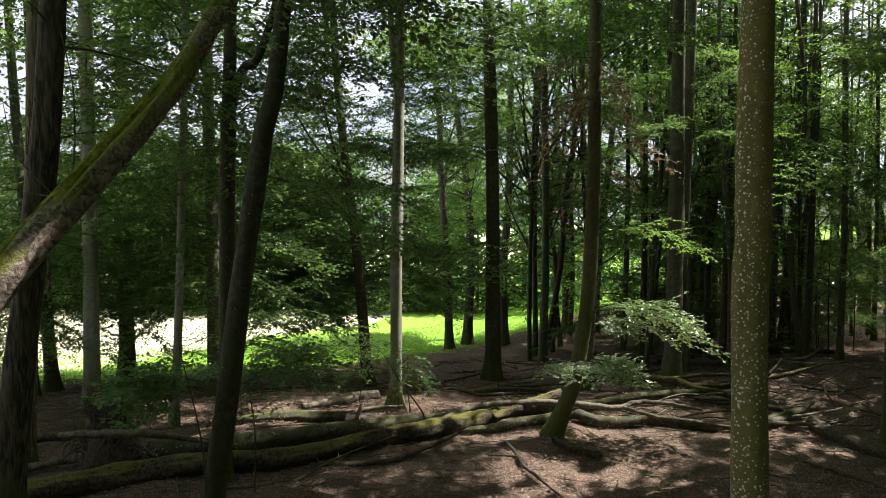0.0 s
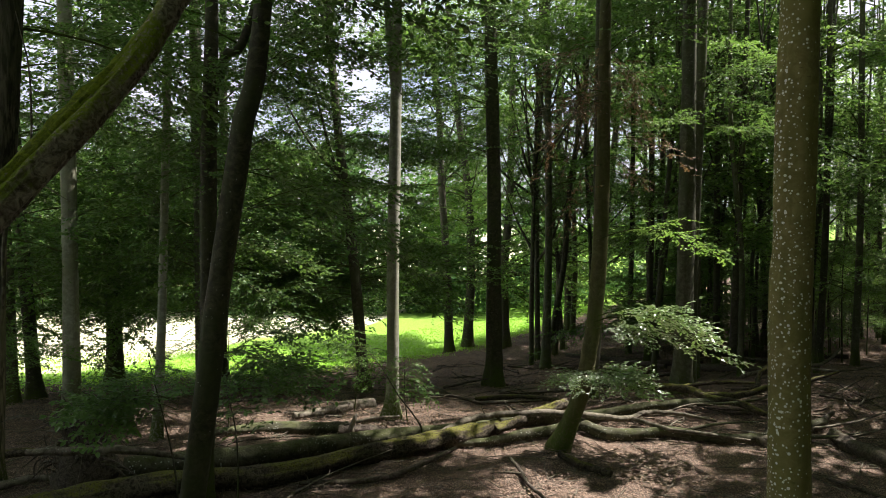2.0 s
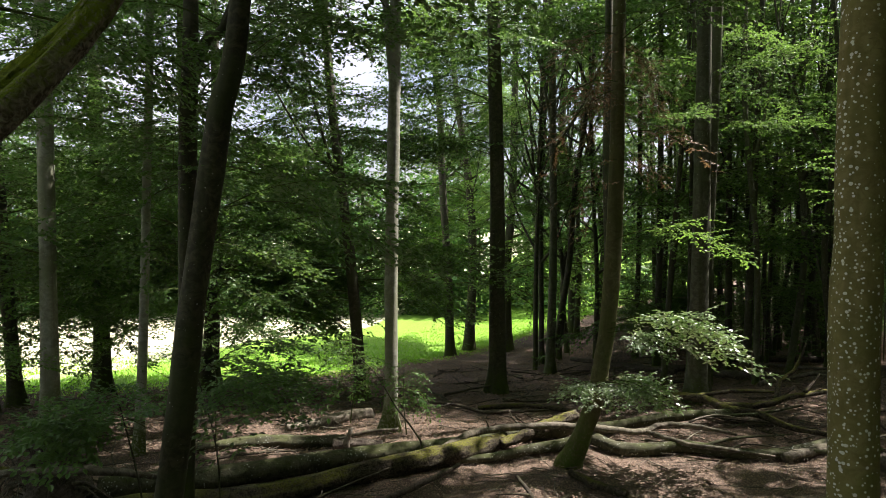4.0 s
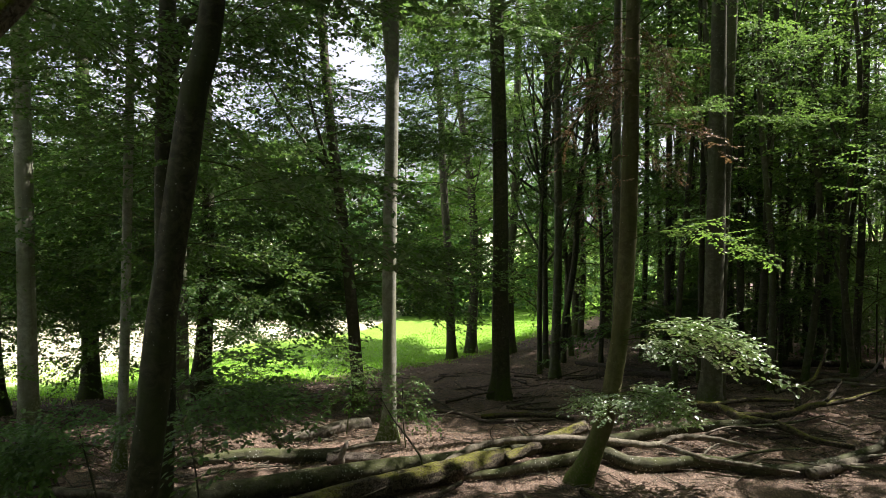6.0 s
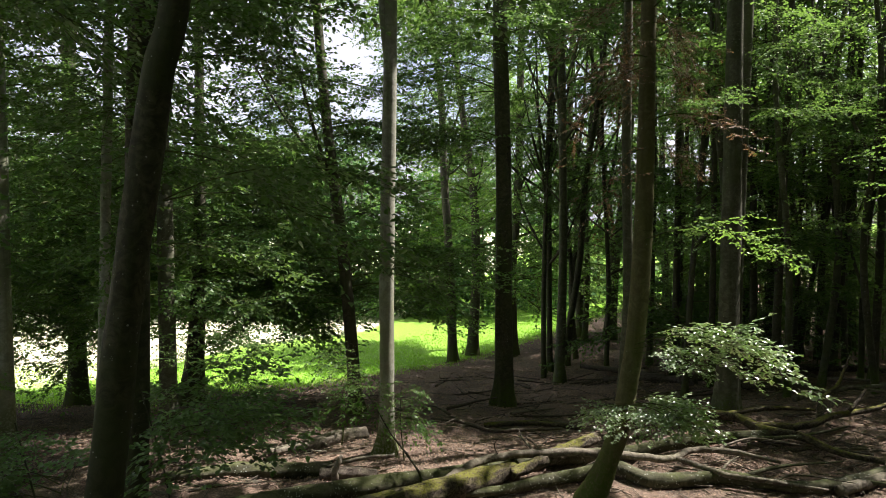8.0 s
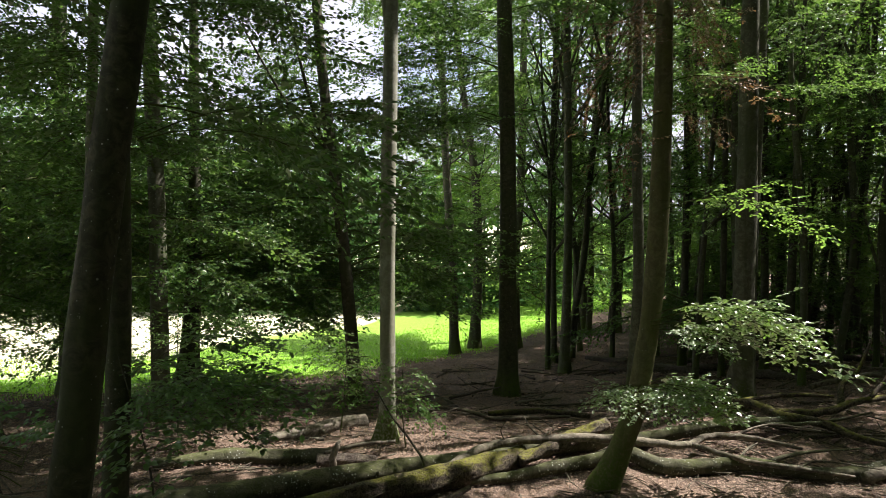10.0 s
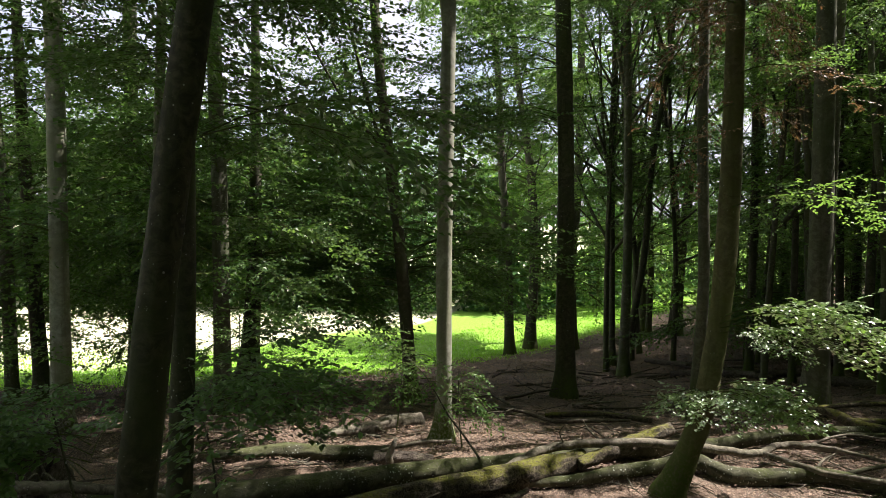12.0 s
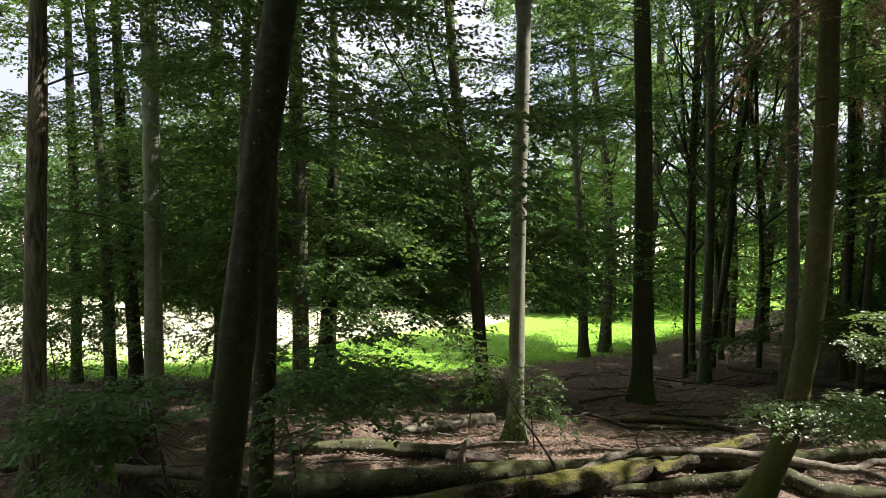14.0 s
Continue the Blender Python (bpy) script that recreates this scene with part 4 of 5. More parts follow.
# young beeches under the stand
for i in range(29):
    y = rng.uniform(23, 38) if i < 14 else rng.uniform(30, 39) if i < 19 else rng.uniform(24, 31)
    x = y * (rng.uniform(0.33, 0.72) if i < 14 else rng.uniform(0.25, 0.34) if i < 19 else rng.uniform(0.55, 0.76))
    f = float(ground_height(x, y))
    base = new("beech_sapling")
    base.location = (x, y, f)
    tagged(base, "young beech with thin leafy twigs in the shaded stand", "sapling", "beech saplings")
    tall = rng.uniform(2.2, 4.2) if i < 19 else rng.uniform(3.0, 6.0)
    v, fc = tube(curve_through([(0, 0, -0.1, 0.03), (rng.normal(0, 0.1), 0, tall * 0.5, 0.022), (rng.normal(0, 0.2), 0, tall, 0.008)], 5), 6, 0.05, i)
    part_mesh("stem", mesh_from("stem", v, fc, [BARK_DARK]), base)
    for k in range(9):
        put_bough(base, (x, y, f + tall * rng.uniform(0.35, 1.0)), rng.uniform(0, 6.28), rng.uniform(0.5, 0.85), BOUGHS if i < 19 else BOUGHS_LIGHT, rng, rng.normal(0, 0.12), force=True)
# beeches behind and beside the flight, unseen, added for the shade they cast
behind = 0
while behind < 28:
    x, y = rng.uniform(-26, 30), rng.uniform(-22, 16)
    if (abs(x) < 0.75 * max(y, 0) + 5.5 and y > -3) or any((x - a) ** 2 + (y - b) ** 2 < 12 for a, b in placed):
        continue
    placed.append((x, y))
    f, r = float(ground_height(x, y)), rng.uniform(0.16, 0.3)
    tree_thing("beech_tree", [[(x, y, f, r * 1.1), (x + rng.normal(0, 0.2), y, f + 5, r * 0.95), (x + rng.normal(0, 0.5), y, f + 11, r * 0.7)]], BARK_BEECH, "unseen beech added to shade the wood", seed=200 + behind,
               canopy=2 if x < 0 else 9, canopy_low=11.5 if x < 0 else 14.5, canopy_scale=3.3, canopy_meshes=BOUGHS_HIGH, sides=8)
    behind += 1

# unseen beeches right of the stand, added to shade it and the floor
side = 0
while side < 11:
    y = rng.uniform(9, 30)
    x = 0.78 * y + rng.uniform(3.5, 13)
    if any((x - a) ** 2 + (y - b) ** 2 < 9 for a, b in placed):
        continue
    placed.append((x, y))
    f, r = float(ground_height(x, y)), rng.uniform(0.08, 0.14)
    bow = rng.normal(0, 0.3)
    tree_thing("beech_tree", [[(x, y, f, r * 1.1), (x + bow, y, f + 3.5, r), (x - bow, y, f + 8, r * 0.85), (x + 2 * bow, y, f + 13, r * 0.6)]], BARK_BEECH, "unseen slim beech added beside the stand for shade", seed=260 + side,
               limbs=1, boughs=9, low=f + 1.5, high=9.0, scale=1.2, meshes=BOUGHS, canopy=7, canopy_low=12.5, canopy_scale=3.0, canopy_meshes=BOUGHS_HIGH, sides=8)
    side += 1

# ---- far woods beyond the meadow ----
def far_woods():
    rng = np.random.default_rng(77)
    b, d, nn, size = [], [], [], []
    trunk_pieces = []
    for k in range(190):
        a = rng.uniform(-1.05, 0.75)
        dist = rng.uniform(58, 84) + 10 * float(smooth(-0.25, -0.5, np.array(a)))
        x, y = math.sin(a) * dist - 5, math.cos(a) * dist
        if in_meadow(x, y) < 4:
            continue
        f = float(ground_height(x, y))
        tall = rng.uniform(10, 17) + 0.14 * (dist - 60)
        wide = rng.uniform(2.6, 4.6)
        trunk_pieces.append(tube(np.array([(x, y, f - 0.3, 0.16), (x, y, f + tall * 0.5, 0.12), (x, y, f + tall * 0.9, 0.05)]), 6))
        for c in range(26):
            hgt = rng.uniform(0.0, 1.0) ** 1.5
            reach = wide * math.sqrt(max(0.05, 1 - (1.6 * (hgt - 0.4)) ** 2)) * rng.uniform(0.4, 1.05)
            t = rng.uniform(0, 2 * math.pi)
            o = np.array([x + math.cos(t) * reach, y + math.sin(t) * reach, f + 0.4 + tall * hgt])
            m = 25
            q = o + rng.normal(0, 1, (m, 3)) * np.array([0.95, 0.95, 0.32])
            b.append(q)
            v = rng.normal(0, 1, (m, 3)) * np.array([1, 1, 0.5])
            d.append(v / np.linalg.norm(v, axis=1)[:, None])
            w = rng.normal(0, 0.5, (m, 3)) + np.array([0, 0, 1])
            nn.append(w / np.linalg.norm(w, axis=1)[:, None])
            size.append(rng.uniform(0.35, 0.75, m))
    b, d, nn, size = np.vstack(b), np.vstack(d), np.vstack(nn), np.concatenate(size)
    lv, lf = leaf_quads(b, d, nn, size, size * 0.7, False)
    tv, tf = joined(trunk_pieces)
    me = mesh_from("far_woods", np.vstack([tv, lv]), np.vstack([tf, lf + len(tv)]), [BARK_DARK, LEAF_FAR], np.r_[np.zeros(len(tf)), np.ones(len(lf))], shade=False)
    return tagged(new("far_woods", me), "green wooded slope on the far side of the meadow", "woods", kind="stuff")


far_woods()


def surrounding_woods():
    """Woods ahead on the right; behind and beside, an unseen ring added against skylight."""
    rng = np.random.default_rng(78)
    b, d, nn, size, trunk_pieces = [], [], [], [], []
    for k in range(190):
        a = rng.uniform(0.36, 2 * math.pi - 1.12)
        ahead = a < 0.95
        if ahead and k % 5 > 1:
            continue
        dist = rng.uniform(50, 72) if ahead else rng.uniform(30, 46)
        x, y = math.sin(a) * dist, math.cos(a) * dist + 4
        if in_meadow(x, y) > -1:
            continue
        f = float(ground_height(x, y))
        trunk_pieces.append(tube(np.array([(x, y, f - 0.3, 0.25), (x, y, f + 9, 0.2), (x, y, f + 17, 0.05)]), 6))
        m = 170 if ahead else 380
        q = np.array([x, y, f + (4.5 if ahead else 8.5)]) + rng.normal(0, 1, (m, 3)) * np.array([2.2, 2.2, 3.2 if ahead else 5.0])
        q[:, 2] = np.maximum(q[:, 2], f + rng.uniform(0.3, 1.2, m))
        b.append(q)
        v = rng.normal(0, 1, (m, 3)) * np.array([1, 1, 0.5])
        d.append(v / np.linalg.norm(v, axis=1)[:, None])
        w = rng.normal(0, 0.6, (m, 3)) + np.array([0, 0, 1])
        nn.append(w / np.linalg.norm(w, axis=1)[:, None])
        size.append(rng.uniform(0.4, 0.8, m) if ahead else rng.uniform(0.6, 1.2, m))
    b, d, nn, size = np.vstack(b), np.vstack(d), np.vstack(nn), np.concatenate(size)
    lv, lf = leaf_quads(b, d, nn, size, size * 0.7, False)
    tv, tf = joined(trunk_pieces)
    me = mesh_from("surrounding_woods", np.vstack([tv, lv]), np.vstack([tf, lf + len(tv)]), [BARK_DARK, LEAF], np.r_[np.zeros(len(tf)), np.ones(len(lf))], shade=False)
    return tagged(new("surrounding_woods", me), "beech wood to the right and an unseen shading ring", "woods", kind="stuff")


surrounding_woods()

# ---- fallen wood ----
def branch_thing(name, points, material, label, category, group="fallen wood", sides=10, rough=0.07, seed=1, steps=6, forks=(), relief=()):
    """A fallen log or branch from rows of x, y, height over the ground, radius; forks are side branches of the same kind."""
    def lay(rows):
        return [(x, y, float(ground_height(x, y)) + z, r) for x, y, z, r in rows]
    main = lay(points)
    o = np.array(main[0][:3])
    base = new(name)
    base.location = tuple(o)
    tagged(base, label, category, group)
    for i, rows in enumerate([main] + [lay(f) for f in forks]):
        path = curve_through(rows, steps if i == 0 else 6)
        rng = np.random.default_rng(seed * 7 + i)
        if steps < 8 or i:
            path[1:-1, :3] += rng.normal(0, 0.12, (len(path) - 2, 3)) * path[1:-1, 3:4]
        v, f = tube(path, sides, rough, seed + i, caps=True, relief=relief if i == 0 else ())
        part_mesh("stem" if i == 0 else "side_branch", mesh_from("stem", v - o, f, [material]), base)
    return base


branch_thing("fallen_log", [(-5.9, 12.5, 0.18, 0.21), (-4.29, 13.11, 0.2, 0.205), (-2.76, 13.71, 0.2, 0.2), (-1.09, 14.47, 0.2, 0.19), (0.3, 15.2, 0.2, 0.17), (1.9, 15.8, 0.19, 0.15), (3.59, 16.35, 0.2, 0.145), (5.06, 16.8, 0.22, 0.13), (6.1, 16.85, 0.22, 0.115), (7.2, 17.0, 0.22, 0.08)],
             LOG_SMOOTH, "long smooth grey-green fallen beech trunk with lichen specks", "fallen log", sides=28, rough=0.04, seed=2, relief=((1.5, 0.12, 0.05), (5.0, 0.05, 0.22)), steps=16,
             forks=[[(5.9, 16.9, 0.2, 0.05), (7.2, 16.6, 0.3, 0.04), (8.6, 16.9, 0.35, 0.02)]])
branch_thing("fallen_log", [(-7.6, 10.45, 0.2, 0.2), (-5.93, 11.27, 0.2, 0.2), (-4.63, 11.83, 0.2, 0.195), (-3.18, 12.43, 0.2, 0.19), (-1.59, 13.23, 0.21, 0.185), (-0.3, 13.99, 0.22, 0.19), (0.7, 14.8, 0.24, 0.19), (1.3, 15.3, 0.22, 0.16)],
             LOG_BARKY, "rotting fallen trunk with rough bark and yellow-green moss", "fallen log", sides=36, rough=0.10, seed=3, relief=((1.6, 0.20, 0.06), (7.0, 0.16, 0.22)), steps=16)
branch_thing("fallen_log", [(1.2, 15.0, 0.22, 0.11), (1.8, 15.3, 0.34, 0.125), (2.4, 15.7, 0.46, 0.125), (3.0, 16.1, 0.55, 0.11)], LOG_BARKY, "broken mossy trunk end propped on the fallen wood", "fallen log", sides=30, rough=0.13, seed=4, relief=((1.6, 0.20, 0.06), (7.0, 0.16, 0.22)), steps=16)
branch_thing("fallen_branch", [(-0.35, 13.9, 0.3, 0.05), (0.2, 14.6, 0.4, 0.07), (0.7, 15.1, 0.47, 0.078), (1.54, 15.3, 0.48, 0.078), (2.77, 15.4, 0.46, 0.075), (3.6, 15.4, 0.4, 0.07), (4.3, 15.5, 0.34, 0.07), (4.94, 15.99, 0.32, 0.06), (5.69, 16.0, 0.3, 0.05), (6.3, 15.3, 0.3, 0.025)],
             DEAD_PALE, "pale bare fallen branch arching over the logs", "fallen branch", seed=5, forks=[[(4.4, 15.55, 0.34, 0.05), (5.04, 14.78, 0.25, 0.045), (5.7, 14.39, 0.22, 0.04), (6.6, 14.3, 0.2, 0.02)], [(5.3, 16.0, 0.3, 0.03), (6.2, 16.3, 0.4, 0.02), (7.1, 16.1, 0.35, 0.01)],
                                                                                                    [(5.7, 14.39, 0.22, 0.022), (6.3, 14.7, 0.3, 0.018), (7.2, 14.5, 0.25, 0.008)], [(1.0, 15.2, 0.48, 0.014), (0.9, 15.1, 0.75, 0.01), (1.0, 15.0, 0.95, 0.004)]])
branch_thing("fallen_branch", [(0.2, 14.35, 0.10, 0.07), (1.0, 14.6, 0.12, 0.09), (1.8, 14.85, 0.14, 0.11), (2.6, 15.2, 0.15, 0.13), (3.2, 15.4, 0.17, 0.145), (3.66, 14.84, 0.15, 0.145), (4.51, 14.96, 0.15, 0.135), (5.12, 14.9, 0.15, 0.12), (6.08, 14.44, 0.14, 0.10), (7.33, 14.9, 0.14, 0.095), (8.85, 15.4, 0.2, 0.08)],
             LOG_SMOOTH, "long curved grey fallen limb on the leaf litter", "fallen branch", seed=6, sides=22, relief=((1.5, 0.12, 0.05), (5.0, 0.05, 0.22)), steps=16, forks=[[(5.3, 14.8, 0.15, 0.04), (6.2, 15.2, 0.25, 0.03), (7.6, 15.5, 0.3, 0.012)], [(7.4, 14.9, 0.14, 0.04), (8.3, 14.5, 0.2, 0.03), (9.4, 14.7, 0.25, 0.01)]])
branch_thing("fallen_branch", [(5.3, 19.0, 0.35, 0.07), (6.03, 18.69, 0.34, 0.095), (6.7, 18.0, 0.32, 0.10), (6.85, 17.1, 0.3, 0.095), (7.43, 16.66, 0.28, 0.085), (7.82, 16.01, 0.25, 0.07), (8.4, 15.5, 0.2, 0.05)], LOG_BARKY, "dark mossy fallen limb below a thick beech", "fallen branch", seed=7, sides=18, relief=((1.6, 0.20, 0.06), (7.0, 0.16, 0.22)), steps=16,
             forks=[[(6.72, 17.3, 0.32, 0.085), (7.63, 16.95, 0.36, 0.08), (8.73, 17.57, 0.38, 0.07), (9.64, 17.83, 0.4, 0.06), (10.9, 18.2, 0.5, 0.03)], [(8.2, 17.3, 0.38, 0.065), (8.5, 17.7, 0.75, 0.06), (8.95, 17.9, 0.95, 0.05), (9.35, 18.1, 1.6, 0.02)],
                    [(6.5, 18.2, 0.35, 0.05), (7.4, 18.35, 0.45, 0.055), (8.02, 18.5, 0.42, 0.05), (8.5, 18.0, 0.4, 0.03)], [(9.1, 17.7, 0.4, 0.04), (9.5, 17.9, 0.7, 0.035), (9.7, 18.0, 0.9, 0.02)]])
branch_thing("fallen_branch", [(8.9, 19.6, 0.3, 0.07), (10.28, 19.9, 0.35, 0.065), (11.5, 20.0, 0.4, 0.05), (12.85, 21.2, 0.75, 0.03)], DEAD_PALE, "bleached crooked branch with a raised tip", "fallen branch", seed=8, forks=[[(10.6, 19.9, 0.35, 0.04), (11.6, 19.0, 0.3, 0.03), (12.6, 18.6, 0.5, 0.01)]])
branch_thing("fallen_branch", [(6.9, 14.5, 0.12, 0.10), (7.67, 14.84, 0.13, 0.095), (8.54, 15.32, 0.14, 0.085), (9.35, 15.92, 0.2, 0.05)], DEAD_PALE, "thick grey branch lying on the leaves", "fallen branch", seed=9, forks=[[(7.8, 14.9, 0.14, 0.04), (8.9, 14.6, 0.2, 0.03), (10.1, 14.9, 0.3, 0.012)], [(8.3, 15.2, 0.14, 0.035), (9.5, 15.2, 0.3, 0.025), (10.9, 15.9, 0.35, 0.01)]])
branch_thing("fallen_log", [(9.0, 24.3, 0.1, 0.14), (9.8, 23.2, 0.14, 0.15), (10.8, 21.8, 0.14, 0.13)], DEAD_DARK, "dark log lying behind the tangle of branches", "fallen log", sides=9, seed=30)
branch_thing("fallen_branch", [(11.9, 25.4, 0.15, 0.05), (12.1, 23.6, 0.2, 0.05), (12.4, 21.9, 0.2, 0.04)], DEAD_PALE, "pale fallen pole in the shaded stand", "fallen branch", sides=7, seed=31)
branch_thing("fallen_log", [(6.1, 31.8, 0.1, 0.10), (7.4, 27.7, 0.14, 0.12), (8.6, 25.2, 0.12, 0.11)], DEAD_DARK, "long dark log on the shaded floor", "fallen log", sides=9, seed=32)
branch_thing("fallen_log", [(8.75, 14.9, 0.12, 0.14), (8.65, 14.2, 0.14, 0.16), (8.62, 13.3, 0.14, 0.16), (8.9, 12.3, 0.14, 0.14), (9.3, 11.6, 0.12, 0.11)], DEAD_DARK, "short dark rotting log", "fallen log", sides=24, rough=0.12, seed=10, relief=((1.6, 0.20, 0.06), (7.0, 0.16, 0.22)), steps=16)
branch_thing("fallen_branch", [(7.2, 12.5, 0.05, 0.03), (7.43, 12.08, 0.06, 0.035), (7.73, 11.38, 0.06, 0.03), (8.0, 10.8, 0.05, 0.015)], DEAD_DARK, "thin dark stick on the leaf litter", "fallen branch", sides=6, seed=11)
branch_thing("fallen_log", [(-5.2, 15.1, 0.1, 0.12), (-3.9, 15.35, 0.12, 0.14), (-2.9, 15.5, 0.13, 0.15), (-2.2, 15.62, 0.12, 0.14)], LOG_SMOOTH, "short greenish log with a splintered end", "fallen log", sides=24, rough=0.08, seed=12, relief=((1.6, 0.20, 0.06), (7.0, 0.16, 0.22)), steps=16)
branch_thing("fallen_log", [(-3.75, 16.75, 0.1, 0.09), (-3.1, 17.2, 0.12, 0.13), (-2.6, 17.8, 0.14, 0.16), (-1.95, 18.5, 0.15, 0.16)], DEAD_PALE, "weathered grey log behind a greenish one", "fallen log", sides=24, rough=0.10, seed=13, relief=((1.6, 0.20, 0.06), (7.0, 0.16, 0.22)), steps=16)
branch_thing("fallen_log", [(-2.35, 15.25, 0.12, 0.12), (-1.9, 15.2, 0.14, 0.12), (-1.3, 15.15, 0.12, 0.11)], DEAD_DARK, "split dark log piece beside a beech foot", "fallen log", sides=24, rough=0.16, seed=14, relief=((1.6, 0.20, 0.06), (7.0, 0.16, 0.22)), steps=16)
branch_thing("broken_stub", [(-2.0, 14.9, -0.05, 0.06), (-2.02, 14.9, 0.2, 0.065), (-1.96, 14.9, 0.42, 0.055), (-1.9, 14.92, 0.55, 0.03)], DEAD_PALE, "upright broken wooden stub", "stub", sides=8, rough=0.15, seed=15)
branch_thing("fallen_branch", [(-2.3, 15.5, 0.2, 0.03), (-1.7, 15.6, 0.32, 0.035), (-1.0, 15.75, 0.3, 0.03)], DEAD_PALE, "pale splinter of wood on the log pile", "fallen branch", sides=7, seed=16)
branch_thing("fallen_branch", [(-8.5, 11.4, 0.12, 0.08), (-7.7, 12.0, 0.14, 0.075), (-7.0, 12.5, 0.12, 0.06)], DEAD_PALE, "grey branch by the root plate", "fallen branch", seed=18)
branch_thing("fallen_branch", [(-9.4, 12.9, 0.2, 0.09), (-8.5, 13.1, 0.22, 0.085), (-7.6, 13.5, 0.18, 0.06)], LOG_BARKY, "mossy branch on the leaf litter", "fallen branch", seed=19)
branch_thing("fallen_branch", [(-7.0, 11.45, 0.93, 0.05), (-6.5, 11.5, 0.95, 0.075), (-6.0, 11.65, 0.86, 0.08), (-5.5, 11.9, 0.74, 0.07), (-4.9, 12.35, 0.5, 0.05), (-4.6, 12.6, 0.34, 0.035)], DEAD_PALE, "smooth pale branch propped on the root plate", "fallen branch", seed=20)
branch_thing("fallen_branch", [(-2.6, 12.35, 0.05, 0.035), (-1.9, 12.2, 0.07, 0.05), (-1.2, 12.4, 0.07, 0.055), (-0.5, 12.9, 0.09, 0.055), (0.3, 13.9, 0.16, 0.04)], DEAD_DARK, "dark crooked branch before the logs", "fallen branch", sides=8, seed=21)
branch_thing("fallen_branch", [(1.3, 13.0, 0.22, 0.035), (1.47, 12.6, 0.1, 0.035), (1.55, 12.1, 0.06, 0.035), (1.75, 11.5, 0.07, 0.03), (2.05, 10.7, 0.05, 0.02)], DEAD_DARK, "dark forked stick on the sunlit leaves", "fallen branch", sides=7, seed=22, forks=[[(1.5, 12.5, 0.08, 0.025), (1.2, 12.5, 0.1, 0.02), (0.9, 12.6, 0.08, 0.01)]])
branch_thing("fallen_branch", [(3.2, 12.7, 0.06, 0.07), (2.75, 13.1, 0.08, 0.08), (2.4, 13.6, 0.1, 0.07)], LOG_BARKY, "short mossy branch end on the leaves", "fallen branch", sides=9, seed=23)
branch_thing("fallen_branch", [(-0.4, 20.9, 0.05, 0.03), (0.4, 20.2, 0.1, 0.045), (1.1, 19.4, 0.1, 0.05), (2.0, 19.0, 0.1, 0.045), (2.9, 19.1, 0.1, 0.03)], DEAD_DARK, "dark curved branch on the shaded floor", "fallen branch", sides=7, seed=24)
branch_thing("fallen_branch", [(1.0, 20.0, 0.08, 0.07), (2.2, 19.8, 0.1, 0.08), (3.4, 19.2, 0.1, 0.06)], LOG_BARKY, "reddish rotten branch on the shaded floor", "fallen branch", sides=8, rough=0.12, seed=25)
branch_thing("fallen_branch", [(4.9, 33.5, 0.15, 0.12), (5.3, 31.9, 0.5, 0.11), (5.0, 33.2, 0.9, 0.07)], DEAD_DARK, "dark dead branch by the meadow edge", "fallen branch", sides=7, seed=26)
branch_thing("fallen_log", [(6.0, 27.5, 0.1, 0.13), (8.0, 26.4, 0.14, 0.14), (10.2, 25.6, 0.14, 0.12)], DEAD_DARK, "dark log lying in the shaded stand", "fallen log", sides=8, seed=27)
branch_thing("fallen_log", [(10.5, 27.5, 0.1, 0.12), (13.0, 25.8, 0.14, 0.13), (15.5, 25.0, 0.14, 0.10)], DEAD_DARK, "dark log lying in the shaded stand", "fallen log", sides=8, seed=28)
rng = np.random.default_rng(31)
for i in range(196):
    x, y = (rng.uniform(4.5, 13.5), rng.uniform(14.2, 22.0)) if i < 24 else (rng.uniform(-9, 6), rng.uniform(14.5, 24)) if i < 46 else (rng.uniform(-1, 9.5), rng.uniform(18.5, 29)) if i < 86 else (rng.uniform(5.0, 11.5), rng.uniform(13.8, 18.5)) if i < 134 else (rng.uniform(-7, 9), rng.uniform(17, 30)) if i < 176 else (rng.uniform(-8.5, -2), rng.uniform(10.5, 15))
    a, l, r = rng.normal(0.15, 0.6) if i < 24 else rng.uniform(0, 3.14), rng.uniform(0.7, 2.2) * (1.0 if i < 46 else 1.5 if i < 86 else 1.2), rng.uniform(0.012, 0.035) * (1.0 if i < 46 else 1.6 if i < 86 else 0.8)
    bend = rng.normal(0, 0.22, 3)
    rows = [(x + math.cos(a) * l * k - math.sin(a) * bend[j] * 0.8, y + math.sin(a) * l * k + math.cos(a) * bend[j] * 0.8, r + abs(bend[j]) * 0.5 * (i % 2), r * (1.1 - 0.8 * k)) for j, k in enumerate((0, 0.5, 1))]
    tip = [(rows[1][0], rows[1][1], rows[1][2], r * 0.6), (rows[1][0] + math.cos(a + 0.7) * l * 0.3, rows[1][1] + math.sin(a + 0.7) * l * 0.3, r + 0.1, r * 0.3)]
    branch_thing("fallen_branch", rows, (DEAD_PALE, DEAD_DARK, DEAD_DARK)[i % 3], ("thin bleached branch on the leaf litter", "thin dark branch on the leaf litter", "thin dark branch on the leaf litter")[i % 3], "fallen branch", "small fallen branches", sides=6, seed=40 + i, forks=[tip])

